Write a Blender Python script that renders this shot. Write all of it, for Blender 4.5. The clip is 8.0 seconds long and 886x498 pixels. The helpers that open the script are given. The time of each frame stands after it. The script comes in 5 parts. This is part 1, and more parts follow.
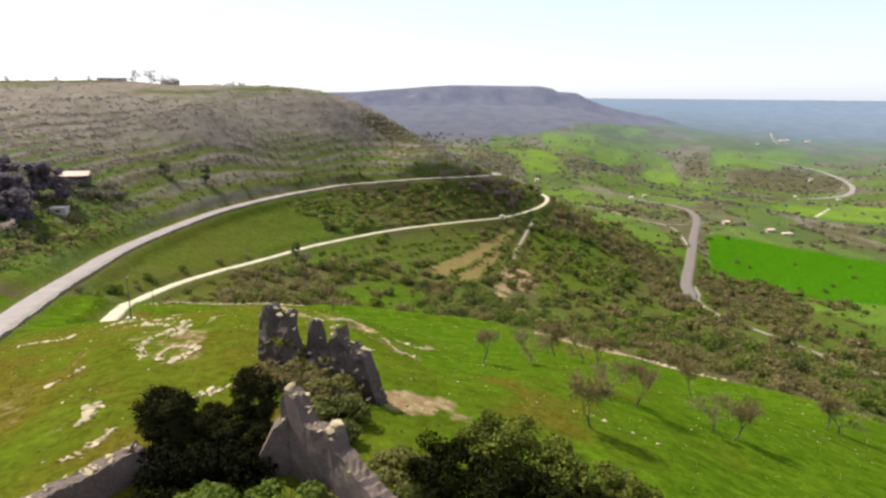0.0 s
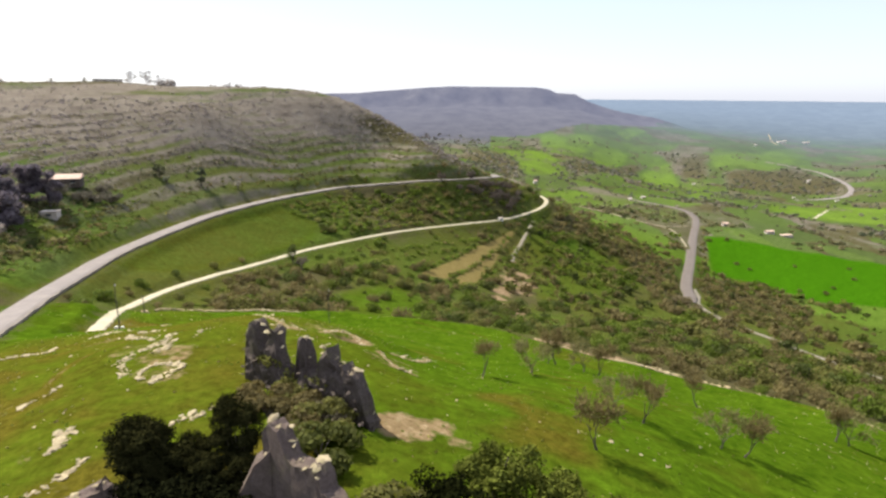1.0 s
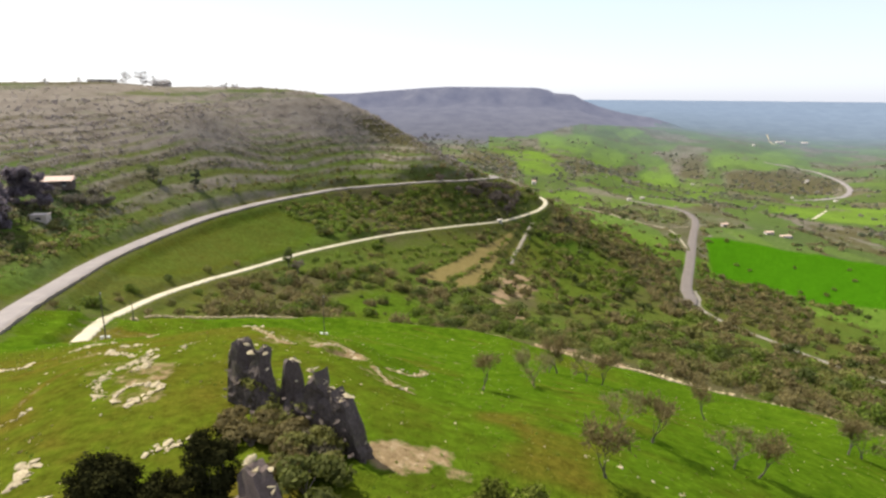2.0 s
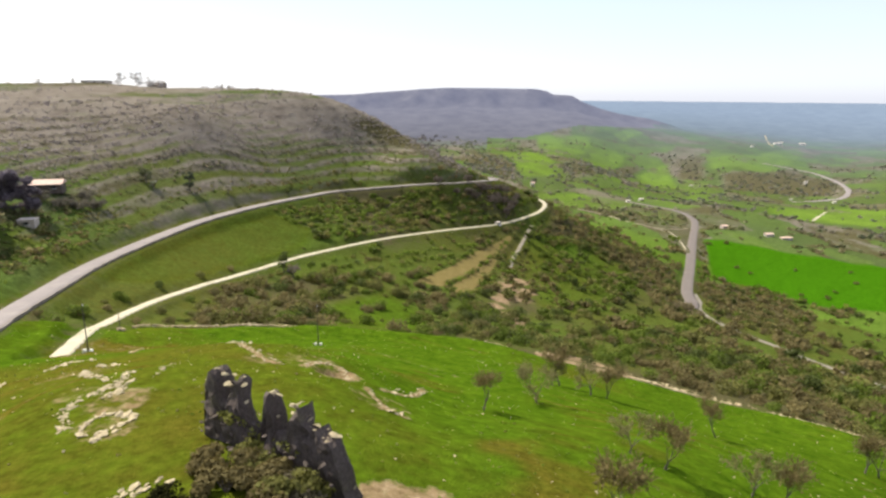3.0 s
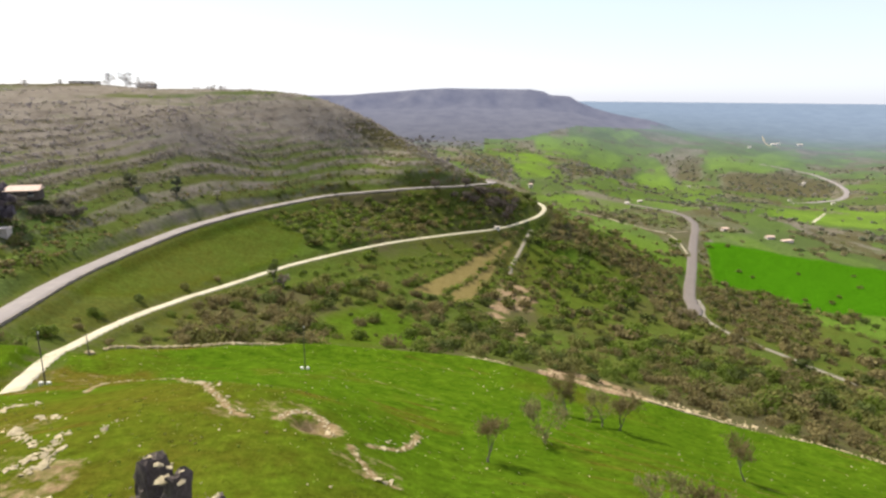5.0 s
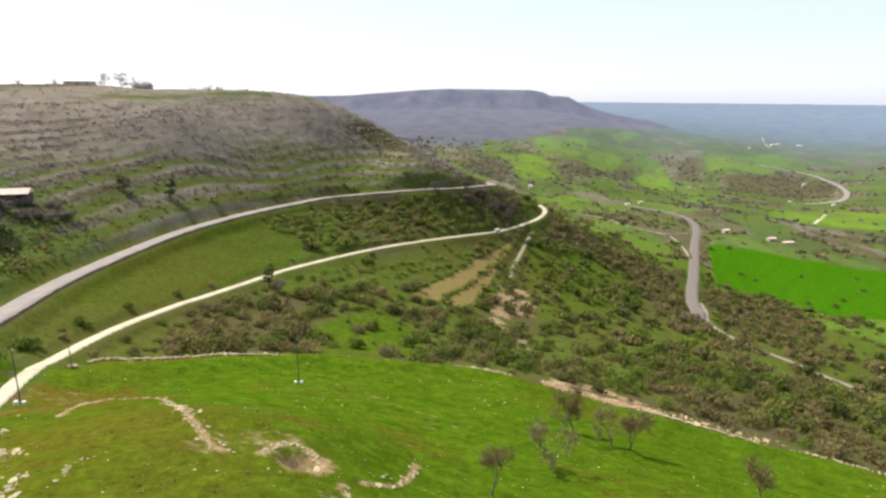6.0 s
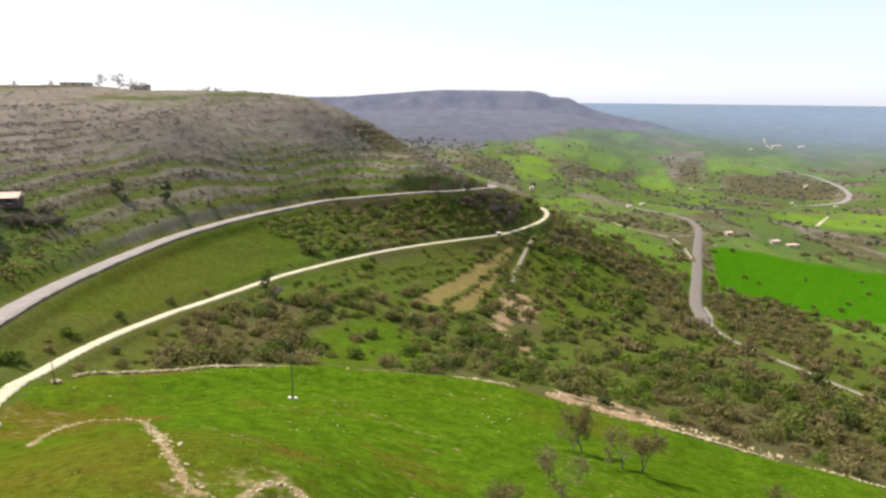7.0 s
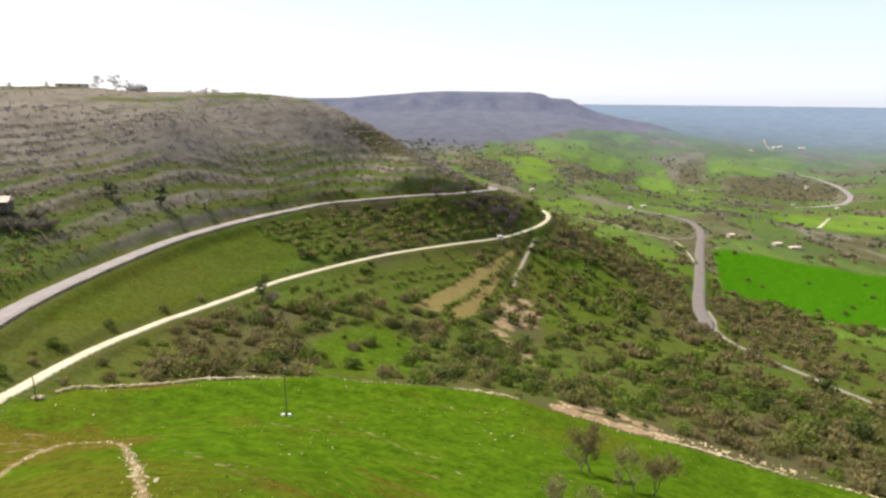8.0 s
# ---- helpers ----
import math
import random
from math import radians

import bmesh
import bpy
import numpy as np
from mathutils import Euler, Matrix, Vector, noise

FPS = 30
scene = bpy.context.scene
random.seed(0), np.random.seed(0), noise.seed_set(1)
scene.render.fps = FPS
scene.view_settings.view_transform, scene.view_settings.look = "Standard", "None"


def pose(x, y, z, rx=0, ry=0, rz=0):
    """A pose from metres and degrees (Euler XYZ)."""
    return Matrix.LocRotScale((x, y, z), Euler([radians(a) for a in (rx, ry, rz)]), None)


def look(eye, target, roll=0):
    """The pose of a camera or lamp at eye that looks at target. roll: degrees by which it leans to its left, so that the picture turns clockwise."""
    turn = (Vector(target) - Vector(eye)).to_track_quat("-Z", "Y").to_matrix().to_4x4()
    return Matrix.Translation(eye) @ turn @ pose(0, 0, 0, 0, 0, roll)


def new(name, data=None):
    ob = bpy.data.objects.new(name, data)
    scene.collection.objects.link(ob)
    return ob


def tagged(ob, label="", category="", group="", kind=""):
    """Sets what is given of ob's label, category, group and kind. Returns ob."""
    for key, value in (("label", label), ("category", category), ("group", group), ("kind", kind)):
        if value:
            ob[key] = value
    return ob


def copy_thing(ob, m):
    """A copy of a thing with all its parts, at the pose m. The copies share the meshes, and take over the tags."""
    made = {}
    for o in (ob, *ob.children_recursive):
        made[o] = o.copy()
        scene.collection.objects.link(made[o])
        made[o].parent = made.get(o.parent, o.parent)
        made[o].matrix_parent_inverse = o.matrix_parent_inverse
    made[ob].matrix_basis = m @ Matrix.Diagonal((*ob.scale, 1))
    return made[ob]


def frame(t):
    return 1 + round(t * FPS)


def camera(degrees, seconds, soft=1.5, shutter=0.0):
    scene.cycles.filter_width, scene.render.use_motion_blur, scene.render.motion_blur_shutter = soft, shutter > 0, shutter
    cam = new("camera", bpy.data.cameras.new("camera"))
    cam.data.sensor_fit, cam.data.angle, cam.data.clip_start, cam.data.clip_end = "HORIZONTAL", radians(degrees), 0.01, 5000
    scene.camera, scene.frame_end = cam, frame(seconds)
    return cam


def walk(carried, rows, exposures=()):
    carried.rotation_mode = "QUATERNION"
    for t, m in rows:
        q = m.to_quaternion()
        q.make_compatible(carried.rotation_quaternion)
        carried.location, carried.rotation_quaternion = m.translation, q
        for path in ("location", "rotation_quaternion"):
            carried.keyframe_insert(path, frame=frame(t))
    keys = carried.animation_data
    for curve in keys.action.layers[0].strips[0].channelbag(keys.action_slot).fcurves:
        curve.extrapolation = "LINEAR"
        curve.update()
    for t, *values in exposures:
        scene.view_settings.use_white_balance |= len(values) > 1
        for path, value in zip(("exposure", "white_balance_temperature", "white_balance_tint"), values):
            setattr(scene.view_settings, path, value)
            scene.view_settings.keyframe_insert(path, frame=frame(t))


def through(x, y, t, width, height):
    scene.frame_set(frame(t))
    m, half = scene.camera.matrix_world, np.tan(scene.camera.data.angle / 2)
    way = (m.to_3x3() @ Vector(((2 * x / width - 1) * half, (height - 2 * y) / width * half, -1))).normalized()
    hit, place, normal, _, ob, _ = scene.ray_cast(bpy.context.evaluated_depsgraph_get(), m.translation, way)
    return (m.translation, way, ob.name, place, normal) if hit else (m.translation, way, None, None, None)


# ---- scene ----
cam = camera(72.0, 8.0, soft=2.6)
PATH = [
    (0, pose(0.00, 0.00, 20.00, 75.69, 0, -0.00) @ pose(0, 0, 0, 0, 0, 0.38)),
    (0.5, pose(0.04, 1.17, 20.07, 75.75, 0, -0.08) @ pose(0, 0, 0, 0, 0, 0.39)),
    (1, pose(0.05, 2.44, 20.14, 75.79, 0, -0.16) @ pose(0, 0, 0, 0, 0, 0.39)),
    (1.5, pose(0.08, 3.79, 20.18, 75.79, 0, -0.23) @ pose(0, 0, 0, 0, 0, 0.38)),
    (3, pose(0.12, 8.73, 20.36, 75.91, 0, -0.47) @ pose(0, 0, 0, 0, 0, 0.39)),
    (3.5, pose(0.15, 10.53, 20.45, 75.92, 0, -0.53) @ pose(0, 0, 0, 0, 0, 0.40)),
    (4, pose(0.17, 12.41, 20.56, 75.93, 0, -0.60) @ pose(0, 0, 0, 0, 0, 0.41)),
    (4.5, pose(0.16, 14.34, 20.65, 75.94, 0, -0.68) @ pose(0, 0, 0, 0, 0, 0.41)),
    (6, pose(0.09, 20.31, 20.81, 76.00, 0, -0.81) @ pose(0, 0, 0, 0, 0, 0.46)),
    (6.5, pose(0.05, 22.31, 20.92, 76.04, 0, -0.79) @ pose(0, 0, 0, 0, 0, 0.47)),
    (7, pose(0.02, 24.26, 21.01, 76.08, 0, -0.76) @ pose(0, 0, 0, 0, 0, 0.49)),
    (7.5, pose(-0.03, 26.18, 21.10, 76.13, 0, -0.76) @ pose(0, 0, 0, 0, 0, 0.49)),
    (8, pose(-0.04, 28.00, 21.13, 76.19, 0, -0.76) @ pose(0, 0, 0, 0, 0, 0.49)),
]
walk(cam, PATH)

# ---- world and sun ----
SUN_AZIMUTH, SUN_ELEVATION = radians(-55), radians(51)   # clockwise from +y
SUN_WAY = Vector((math.sin(SUN_AZIMUTH) * math.cos(SUN_ELEVATION), math.cos(SUN_AZIMUTH) * math.cos(SUN_ELEVATION), math.sin(SUN_ELEVATION)))
world = bpy.data.worlds.new("daylight")
world.use_nodes = True
scene.world = world
wt = world.node_tree
sky = wt.nodes.new("ShaderNodeTexSky")
sky.sky_type, sky.sun_disc = "NISHITA", False
sky.sun_elevation, sky.sun_rotation = SUN_ELEVATION, SUN_AZIMUTH
sky.air_density, sky.dust_density, sky.ozone_density, sky.altitude = 0.8, 1.0, 1.5, 200
wt.nodes["Background"].inputs["Strength"].default_value = 0.125
veil = wt.nodes.new("ShaderNodeMix")                      # thin high cloud whitens the whole sky evenly
veil.data_type = "RGBA"
veil.inputs["Factor"].default_value, veil.inputs["B"].default_value = 0.6, (3.95, 4.08, 4.85, 1)
wt.links.new(sky.outputs[0], veil.inputs["A"])
wt.links.new(veil.outputs["Result"], wt.nodes["Background"].inputs["Color"])
sun = new("sun", bpy.data.lights.new("sun", "SUN"))
sun.data.energy, sun.data.angle, sun.data.color = 4.2, radians(0.6), (1.0, 0.94, 0.82)
sun.matrix_world = look(SUN_WAY * 100, (0, 0, 0))
scene.view_settings.exposure = 0.95


# ---- materials ----
class Nodes:
    """A node material under construction."""

    def __init__(self, name, rough=0.9, metal=0.0, spec=0.3):
        self.m = bpy.data.materials.new(name)
        self.m.use_nodes = True
        self.t = self.m.node_tree
        self.b = self.t.nodes["Principled BSDF"]
        self.b.inputs["Roughness"].default_value = rough
        self.b.inputs["Metallic"].default_value = metal
        self.b.inputs["Specular IOR Level"].default_value = spec
        self.where = self.t.nodes.new("ShaderNodeNewGeometry").outputs["Position"]

    def link(self, a, b):
        self.t.links.new(a, b)

    def put(self, slot, value):
        if isinstance(value, (int, float)):
            slot.default_value = value
        elif isinstance(value, tuple):
            slot.default_value = value if len(value) == 4 or slot.type == "VECTOR" else (*value, 1)
        else:
            self.link(value, slot)

    def noise(self, scale, detail=4, rough=0.6, stretch=None, local=False):
        n = self.t.nodes.new("ShaderNodeTexNoise")
        n.inputs["Scale"].default_value, n.inputs["Detail"].default_value, n.inputs["Roughness"].default_value = scale, detail, rough
        at = self.t.nodes.new("ShaderNodeTexCoord").outputs["Object"] if local else self.where
        if stretch:
            v = self.t.nodes.new("ShaderNodeVectorMath")
            v.operation = "MULTIPLY"
            self.link(at, v.inputs[0])
            v.inputs[1].default_value = stretch
            at = v.outputs[0]
        self.link(at, n.inputs["Vector"])
        return n.outputs["Fac"]

    def steps(self, fac, *stops):
        """A ramp from grey values or colours: (place, colour) pairs."""
        r = self.t.nodes.new("ShaderNodeValToRGB")
        for k, (p, c) in enumerate(stops):
            e = r.color_ramp.elements[k] if k < 2 else r.color_ramp.elements.new(p)
            e.position = p
            e.color = (c, c, c, 1) if isinstance(c, (int, float)) else (*c, 1)
        self.link(fac, r.inputs[0])
        return r.outputs[0]

    def mix(self, fac, a, b, mode="MIX"):
        m = self.t.nodes.new("ShaderNodeMix")
        m.data_type, m.blend_type = "RGBA", mode
        self.put(m.inputs["Factor"], fac)
        self.put(m.inputs["A"], a)
        self.put(m.inputs["B"], b)
        return m.outputs["Result"]

    def sums(self, a, b, how="MULTIPLY", clamp=True):
        m = self.t.nodes.new("ShaderNodeMath")
        m.operation, m.use_clamp = how, clamp
        self.put(m.inputs[0], a)
        self.put(m.inputs[1], b)
        return m.outputs[0]

    def attribute(self, name):
        a = self.t.nodes.new("ShaderNodeAttribute")
        a.attribute_name = name
        s = self.t.nodes.new("ShaderNodeSeparateColor")
        self.link(a.outputs["Color"], s.inputs[0])
        return a.outputs["Color"], s.outputs

    def random(self, island=False):
        if island:
            return self.t.nodes["Geometry"].outputs["Random Per Island"]
        return self.t.nodes.new("ShaderNodeObjectInfo").outputs["Random"]

    def done(self, colour, height=None, depth=0.05, strength=0.6):
        self.put(self.b.inputs["Base Color"], colour)
        if height is not None:
            p = self.t.nodes.new("ShaderNodeBump")
            p.inputs["Distance"].default_value, p.inputs["Strength"].default_value = depth, strength
            self.link(height, p.inputs["Height"])
            self.link(p.outputs[0], self.b.inputs["Normal"])
        return self.m


def land_colour(n):
    """Turf, crops, dry heath, scrub floor and soil, as the land's attributes set them out."""
    _, c = n.attribute("cover")
    lush, bare, scrub = c[0], c[1], c[2]
    _, h = n.attribute("heath")
    _, soil = n.attribute("soil")
    big, mid, fine = n.noise(0.035, 5), n.noise(0.45, 5, 0.65), n.noise(3.5, 4, 0.7)
    lush2 = n.sums(lush, n.sums(n.sums(big, mid, "ADD", False), 1.0, "SUBTRACT", False), "ADD")
    dry = n.steps(fine, (0.25, (0.056, 0.05, 0.006)), (0.75, (0.112, 0.096, 0.013)))
    green = n.steps(mid, (0.3, (0.032, 0.068, 0.003)), (0.7, (0.076, 0.127, 0.007)))
    turf = n.mix(lush2, dry, green)
    wheat = n.steps(mid, (0.3, (0.028, 0.098, 0.002)), (0.7, (0.046, 0.13, 0.004)))
    turf = n.mix(h[1], turf, wheat)
    # dull grey-green; over the far valley it paints haze into the turf
    dull_hazy_turf = n.steps(mid, (0.3, (0.05, 0.07, 0.024)), (0.7, (0.09, 0.115, 0.048)))
    turf = n.mix(h[2], turf, dull_hazy_turf)
    crop = n.steps(mid, (0.3, (0.08, 0.14, 0.016)), (0.7, (0.14, 0.205, 0.034)))
    turf = n.mix(soil[2], turf, crop)
    mottle = n.steps(n.noise(1.3, 5, 0.7), (0.3, 0.62), (0.7, 1.28))
    turf = n.mix(1.0, turf, mottle, "MULTIPLY")
    heath = n.steps(n.noise(0.16, 6, 0.7, (0.8, 0.8, 1.6)), (0.3, (0.1, 0.083, 0.066)), (0.52, (0.166, 0.142, 0.113)), (0.75, (0.212, 0.186, 0.15)))
    turf = n.mix(n.steps(n.sums(h[0], n.sums(n.noise(0.12, 5, 0.65), 0.5, "SUBTRACT", False), "ADD"), (0.25, 0.0), (0.7, 1.0)), turf, heath)
    under = n.steps(fine, (0.3, (0.046, 0.043, 0.018)), (0.7, (0.098, 0.084, 0.04)))
    turf = n.mix(n.steps(n.sums(scrub, n.sums(mid, 0.5, "SUBTRACT", False), "ADD"), (0.3, 0.0), (0.62, 1.0)), turf, under)
    tilled = n.steps(n.noise(0.8, 5, 0.6), (0.3, (0.135, 0.105, 0.034)), (0.7, (0.2, 0.156, 0.06)))
    turf = n.mix(n.steps(soil[0], (0.3, 0.0), (0.65, 1.0)), turf, tilled)
    clay = n.steps(n.noise(0.7, 6, 0.7), (0.32, (0.165, 0.112, 0.06)), (0.55, (0.26, 0.182, 0.107)), (0.75, (0.41, 0.31, 0.2)))
    turf = n.mix(n.steps(n.sums(soil[1], n.sums(n.noise(0.4, 5, 0.7), 0.5, "SUBTRACT", False), "ADD"), (0.38, 0.0), (0.6, 1.0)), turf, clay)
    earth = n.steps(n.noise(1.7, 6, 0.7), (0.3, (0.13, 0.088, 0.042)), (0.55, (0.235, 0.168, 0.088)), (0.78, (0.42, 0.33, 0.21)))
    edge = n.steps(n.sums(bare, n.sums(n.noise(0.9, 5, 0.7), 0.5, "SUBTRACT", False), "ADD"), (0.38, 0.0), (0.58, 1.0))
    return n.mix(edge, turf, earth), n.sums(fine, mid, "ADD", False)


def ground_material():
    n = Nodes("turf_and_earth", 1.0, spec=0.0)
    return n.done(*land_colour(n), 0.18, 0.8)


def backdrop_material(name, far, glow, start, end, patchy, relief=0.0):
    """Distance beyond the valley with painted haze, bluer the further it lies."""
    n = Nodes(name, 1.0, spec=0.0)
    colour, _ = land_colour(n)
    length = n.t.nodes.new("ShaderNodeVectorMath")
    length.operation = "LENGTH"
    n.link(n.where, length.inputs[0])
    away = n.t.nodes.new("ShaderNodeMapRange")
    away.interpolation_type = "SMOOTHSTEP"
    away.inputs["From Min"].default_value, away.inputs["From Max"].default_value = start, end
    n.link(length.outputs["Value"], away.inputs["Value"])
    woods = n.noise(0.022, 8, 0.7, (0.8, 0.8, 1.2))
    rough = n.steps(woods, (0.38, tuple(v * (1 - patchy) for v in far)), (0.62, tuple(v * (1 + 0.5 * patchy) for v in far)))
    # this glow and the far colour paint the haze, stronger with distance
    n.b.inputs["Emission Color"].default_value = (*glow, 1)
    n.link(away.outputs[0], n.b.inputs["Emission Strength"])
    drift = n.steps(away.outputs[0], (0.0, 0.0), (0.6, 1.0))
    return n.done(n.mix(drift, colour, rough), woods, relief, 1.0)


def road_material(name, low, high, patch):
    n = Nodes(name, 0.85)
    wear = n.noise(0.25, 5, 0.65)
    grit = n.noise(9, 3, 0.7)
    base = n.steps(grit, (0.3, low), (0.7, high))
    return n.done(n.mix(n.steps(wear, (0.45, 0.0), (0.7, 0.7)), base, patch), grit, 0.02, 0.5)


def stone_material(name, dark, pale, moss=0.35, island=False):
    n = Nodes(name, 0.92)
    a, b = n.noise(0.9, 6, 0.7), n.noise(6, 5, 0.75)
    base = n.steps(b, (0.3, dark), (0.72, pale))
    tone = n.steps(n.random(island), (0.0, 0.72), (1.0, 1.12))
    base = n.mix(1.0, base, tone, "MULTIPLY")
    lichen = n.steps(a, (0.52, 0.0), (0.68, moss))
    return n.done(n.mix(lichen, base, (0.16, 0.15, 0.06)), b, 0.06, 0.9)


def leaf_material(name, through=0.45, spec=0.15):
    """Leaves and twigs, coloured plant by plant through the "tint" attribute; thin enough to let light through."""
    n = Nodes(name, 0.8, spec=spec)
    col, _ = n.attribute("tint")
    tone = n.steps(n.random(True), (0.0, 0.84), (1.0, 1.14))
    m = n.done(n.mix(1.0, col, tone, "MULTIPLY"))
    thin = n.t.nodes.new("ShaderNodeBsdfTranslucent")
    n.link(n.b.inputs["Base Color"].links[0].from_socket, thin.inputs["Color"])
    both = n.t.nodes.new("ShaderNodeMixShader")
    both.inputs[0].default_value = through
    n.link(n.b.outputs[0], both.inputs[1])
    n.link(thin.outputs[0], both.inputs[2])
    n.link(both.outputs[0], n.t.nodes["Material Output"].inputs["Surface"])
    return m


def bark_material(name, dark, pale):
    n = Nodes(name, 0.9)
    g = n.noise(5, 5, 0.7, (1, 1, 0.25), local=True)
    return n.done(n.steps(g, (0.3, dark), (0.7, pale)), g, 0.03)


def plain_material(name, low, high, scale=2.0, rough=0.8, metal=0.0, depth=0.01):
    n = Nodes(name, rough, metal)
    g = n.noise(scale, 5, 0.65)
    return n.done(n.steps(g, (0.3, low), (0.7, high)), g, depth)


GROUND = ground_material()
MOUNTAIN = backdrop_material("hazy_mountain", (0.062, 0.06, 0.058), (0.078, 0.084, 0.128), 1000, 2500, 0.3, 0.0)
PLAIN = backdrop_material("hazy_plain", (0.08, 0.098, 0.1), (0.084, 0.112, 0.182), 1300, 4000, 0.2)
ASPHALT = road_material("worn_asphalt", (0.165, 0.142, 0.13), (0.235, 0.203, 0.185), (0.27, 0.235, 0.207))
DARK_ASPHALT = road_material("grey_asphalt", (0.1, 0.082, 0.068), (0.15, 0.124, 0.103), (0.175, 0.146, 0.122))
GRAVEL = road_material("white_gravel", (0.35, 0.31, 0.21), (0.5, 0.45, 0.32), (0.27, 0.235, 0.14))
TRACK = road_material("earth_track", (0.22, 0.185, 0.12), (0.34, 0.29, 0.2), (0.17, 0.155, 0.07))
LANE = road_material("dusty_lane", (0.15, 0.13, 0.098), (0.225, 0.195, 0.15), (0.15, 0.135, 0.08))
LIMESTONE = stone_material("pale_limestone", (0.27, 0.215, 0.12), (0.54, 0.45, 0.28), 0.45)
RUBBLE = stone_material("pale_rubble", (0.33, 0.25, 0.13), (0.58, 0.475, 0.28), 0.4, island=True)
MASONRY = stone_material("grey_masonry", (0.046, 0.035, 0.029), (0.15, 0.115, 0.094), 0.3)
OLD_PLASTER = stone_material("stained_wall_plaster", (0.08, 0.057, 0.046), (0.168, 0.124, 0.102), 0.25)
PARAPET = stone_material("dark_parapet_stone", (0.13, 0.108, 0.09), (0.26, 0.22, 0.18), 0.35)
LEAF = leaf_material("leaves")
LEAF_DENSE = leaf_material("leathery_leaves", 0.06, 0.0)
BARK = bark_material("grey_bark", (0.06, 0.05, 0.04), (0.17, 0.14, 0.11))
POLE_WOOD = bark_material("tarred_pole_wood", (0.05, 0.04, 0.035), (0.12, 0.10, 0.08))
CONCRETE = plain_material("whitewashed_concrete", (0.62, 0.57, 0.48), (0.80, 0.75, 0.66))
PLASTER = plain_material("weathered_plaster", (0.42, 0.355, 0.30), (0.56, 0.49, 0.42), 0.6)
ROOF_TILE = plain_material("clay_roof_tile", (0.46, 0.30, 0.22), (0.66, 0.5, 0.4), 1.2)
GLASS_DARK = plain_material("dark_window", (0.02, 0.022, 0.025), (0.04, 0.042, 0.045), 3, 0.15)


# ---- land ----
RANGES = (15, 25, 38, 52, 64, 76, 88, 100, 115, 135, 160, 190, 225, 260, 295, 330, 365, 410, 500, 750, 1200, 2000, 3000, 4800)
HUB = -25.0                                               # the crest from which the ranges count, on the y axis
BEARING_STEP = radians(88 / 14)

# Heights of the land, row by row outwards from the crest, along bearings from west to east.
CREST = [
    [3, 3, 3, 3, 3, 3, 3, 3, 3, 3, 3, 3, 3, 3, 3],
    [1, 1.3, 1.7, 2, 2.2, 2.3, 2.3, 2.1, 1.9, 1.5, 1, 0.5, -0.2, -0.8, -1.5],
    [1.2, 1.6, 2, 2.4, 2.7, 2.7, 2.2, 1.6, 1.4, 1.1, 0.2, -0.8, -1.8, -2.8, -3.8],
    [-0.6, 0.1, 0.7, 1.4, 2.3, 2.6, 2.5, 1.5, 0.4, -0.7, -2.5, -4.1, -5.6, -7.1, -8.5],
    [-1.8, -1.1, -0.4, 0.3, 1.8, 2.2, 1.9, 0.2, -1.3, -3.3, -5.6, -7.4, -9.1, -11, -12.5],
    [-3.1, -2.4, -1.8, -0.8, 0.8, 0.9, -0.4, -3.6, -4.9, -6.6, -9.3, -10.9, -12.8, -14.8, -16.7],
]
FIELD = [
    [-4.3, -4, -3.6, -3.1, -2.3, -1.7, -3.7, -7.8, -9.6, -10.6, -12.3, -14.3, -16.5, -18.8, -21],
    [-7, -5.5, -5.7, -6.2, -6.4, -7.1, -9.5, -12.5, -13.9, -15.1, -16.7, -18.2, -20.5, -23, -25.5],
    [-7.4, -5.9, -8, -10.1, -12.1, -13.5, -15.1, -17.3, -19.2, -21.1, -23.3, -24.1, -25.7, -28.3, -31.2],
    [-8, -6.5, -9.3, -13.4, -17.3, -19.7, -21.6, -23.4, -25.5, -28.6, -30.8, -31.3, -32.3, -35.2, -38.3],
    [-5, -3.5, -8.2, -14, -20.4, -24.9, -27.9, -30.5, -32.6, -35.5, -38, -39.2, -40.4, -43, -46],
    [1, 2.5, -4.1, -12.8, -21, -27.7, -31.9, -37.9, -41, -43.8, -46, -47.5, -49.6, -51.8, -54.4],
]
HILL = [
    [6, 7.5, 3.6, -5.9, -16.5, -26.4, -33.2, -40.1, -47.6, -52.2, -55, -56.8, -59.5, -61.6, -63.8],
    [11, 12.5, 10.1, 3.7, -5.7, -18.5, -28.7, -38.7, -49.2, -57.1, -63, -65.2, -68.1, -70.6, -72.7],
    [14.5, 15.5, 17.2, 15.4, 10.5, -7.6, -22.4, -30.9, -45.9, -57.1, -66.7, -72, -76.2, -78.9, -80.7],
    [18.5, 19, 20.6, 21, 18.9, 7.3, -6.1, -13.9, -36.2, -53.2, -68.8, -78.6, -83.8, -85.9, -87.1],
    [21, 21.2, 22, 22.6, 23.2, 20.7, 9.5, -11.3, -28.5, -50, -72.7, -85.3, -89.3, -90.5, -91.6],
    [23.5, 23.2, 24, 24.2, 17.2, 8.4, -13.6, -36.1, -45.7, -56.4, -75.3, -88.5, -90.7, -93.1, -96],
]
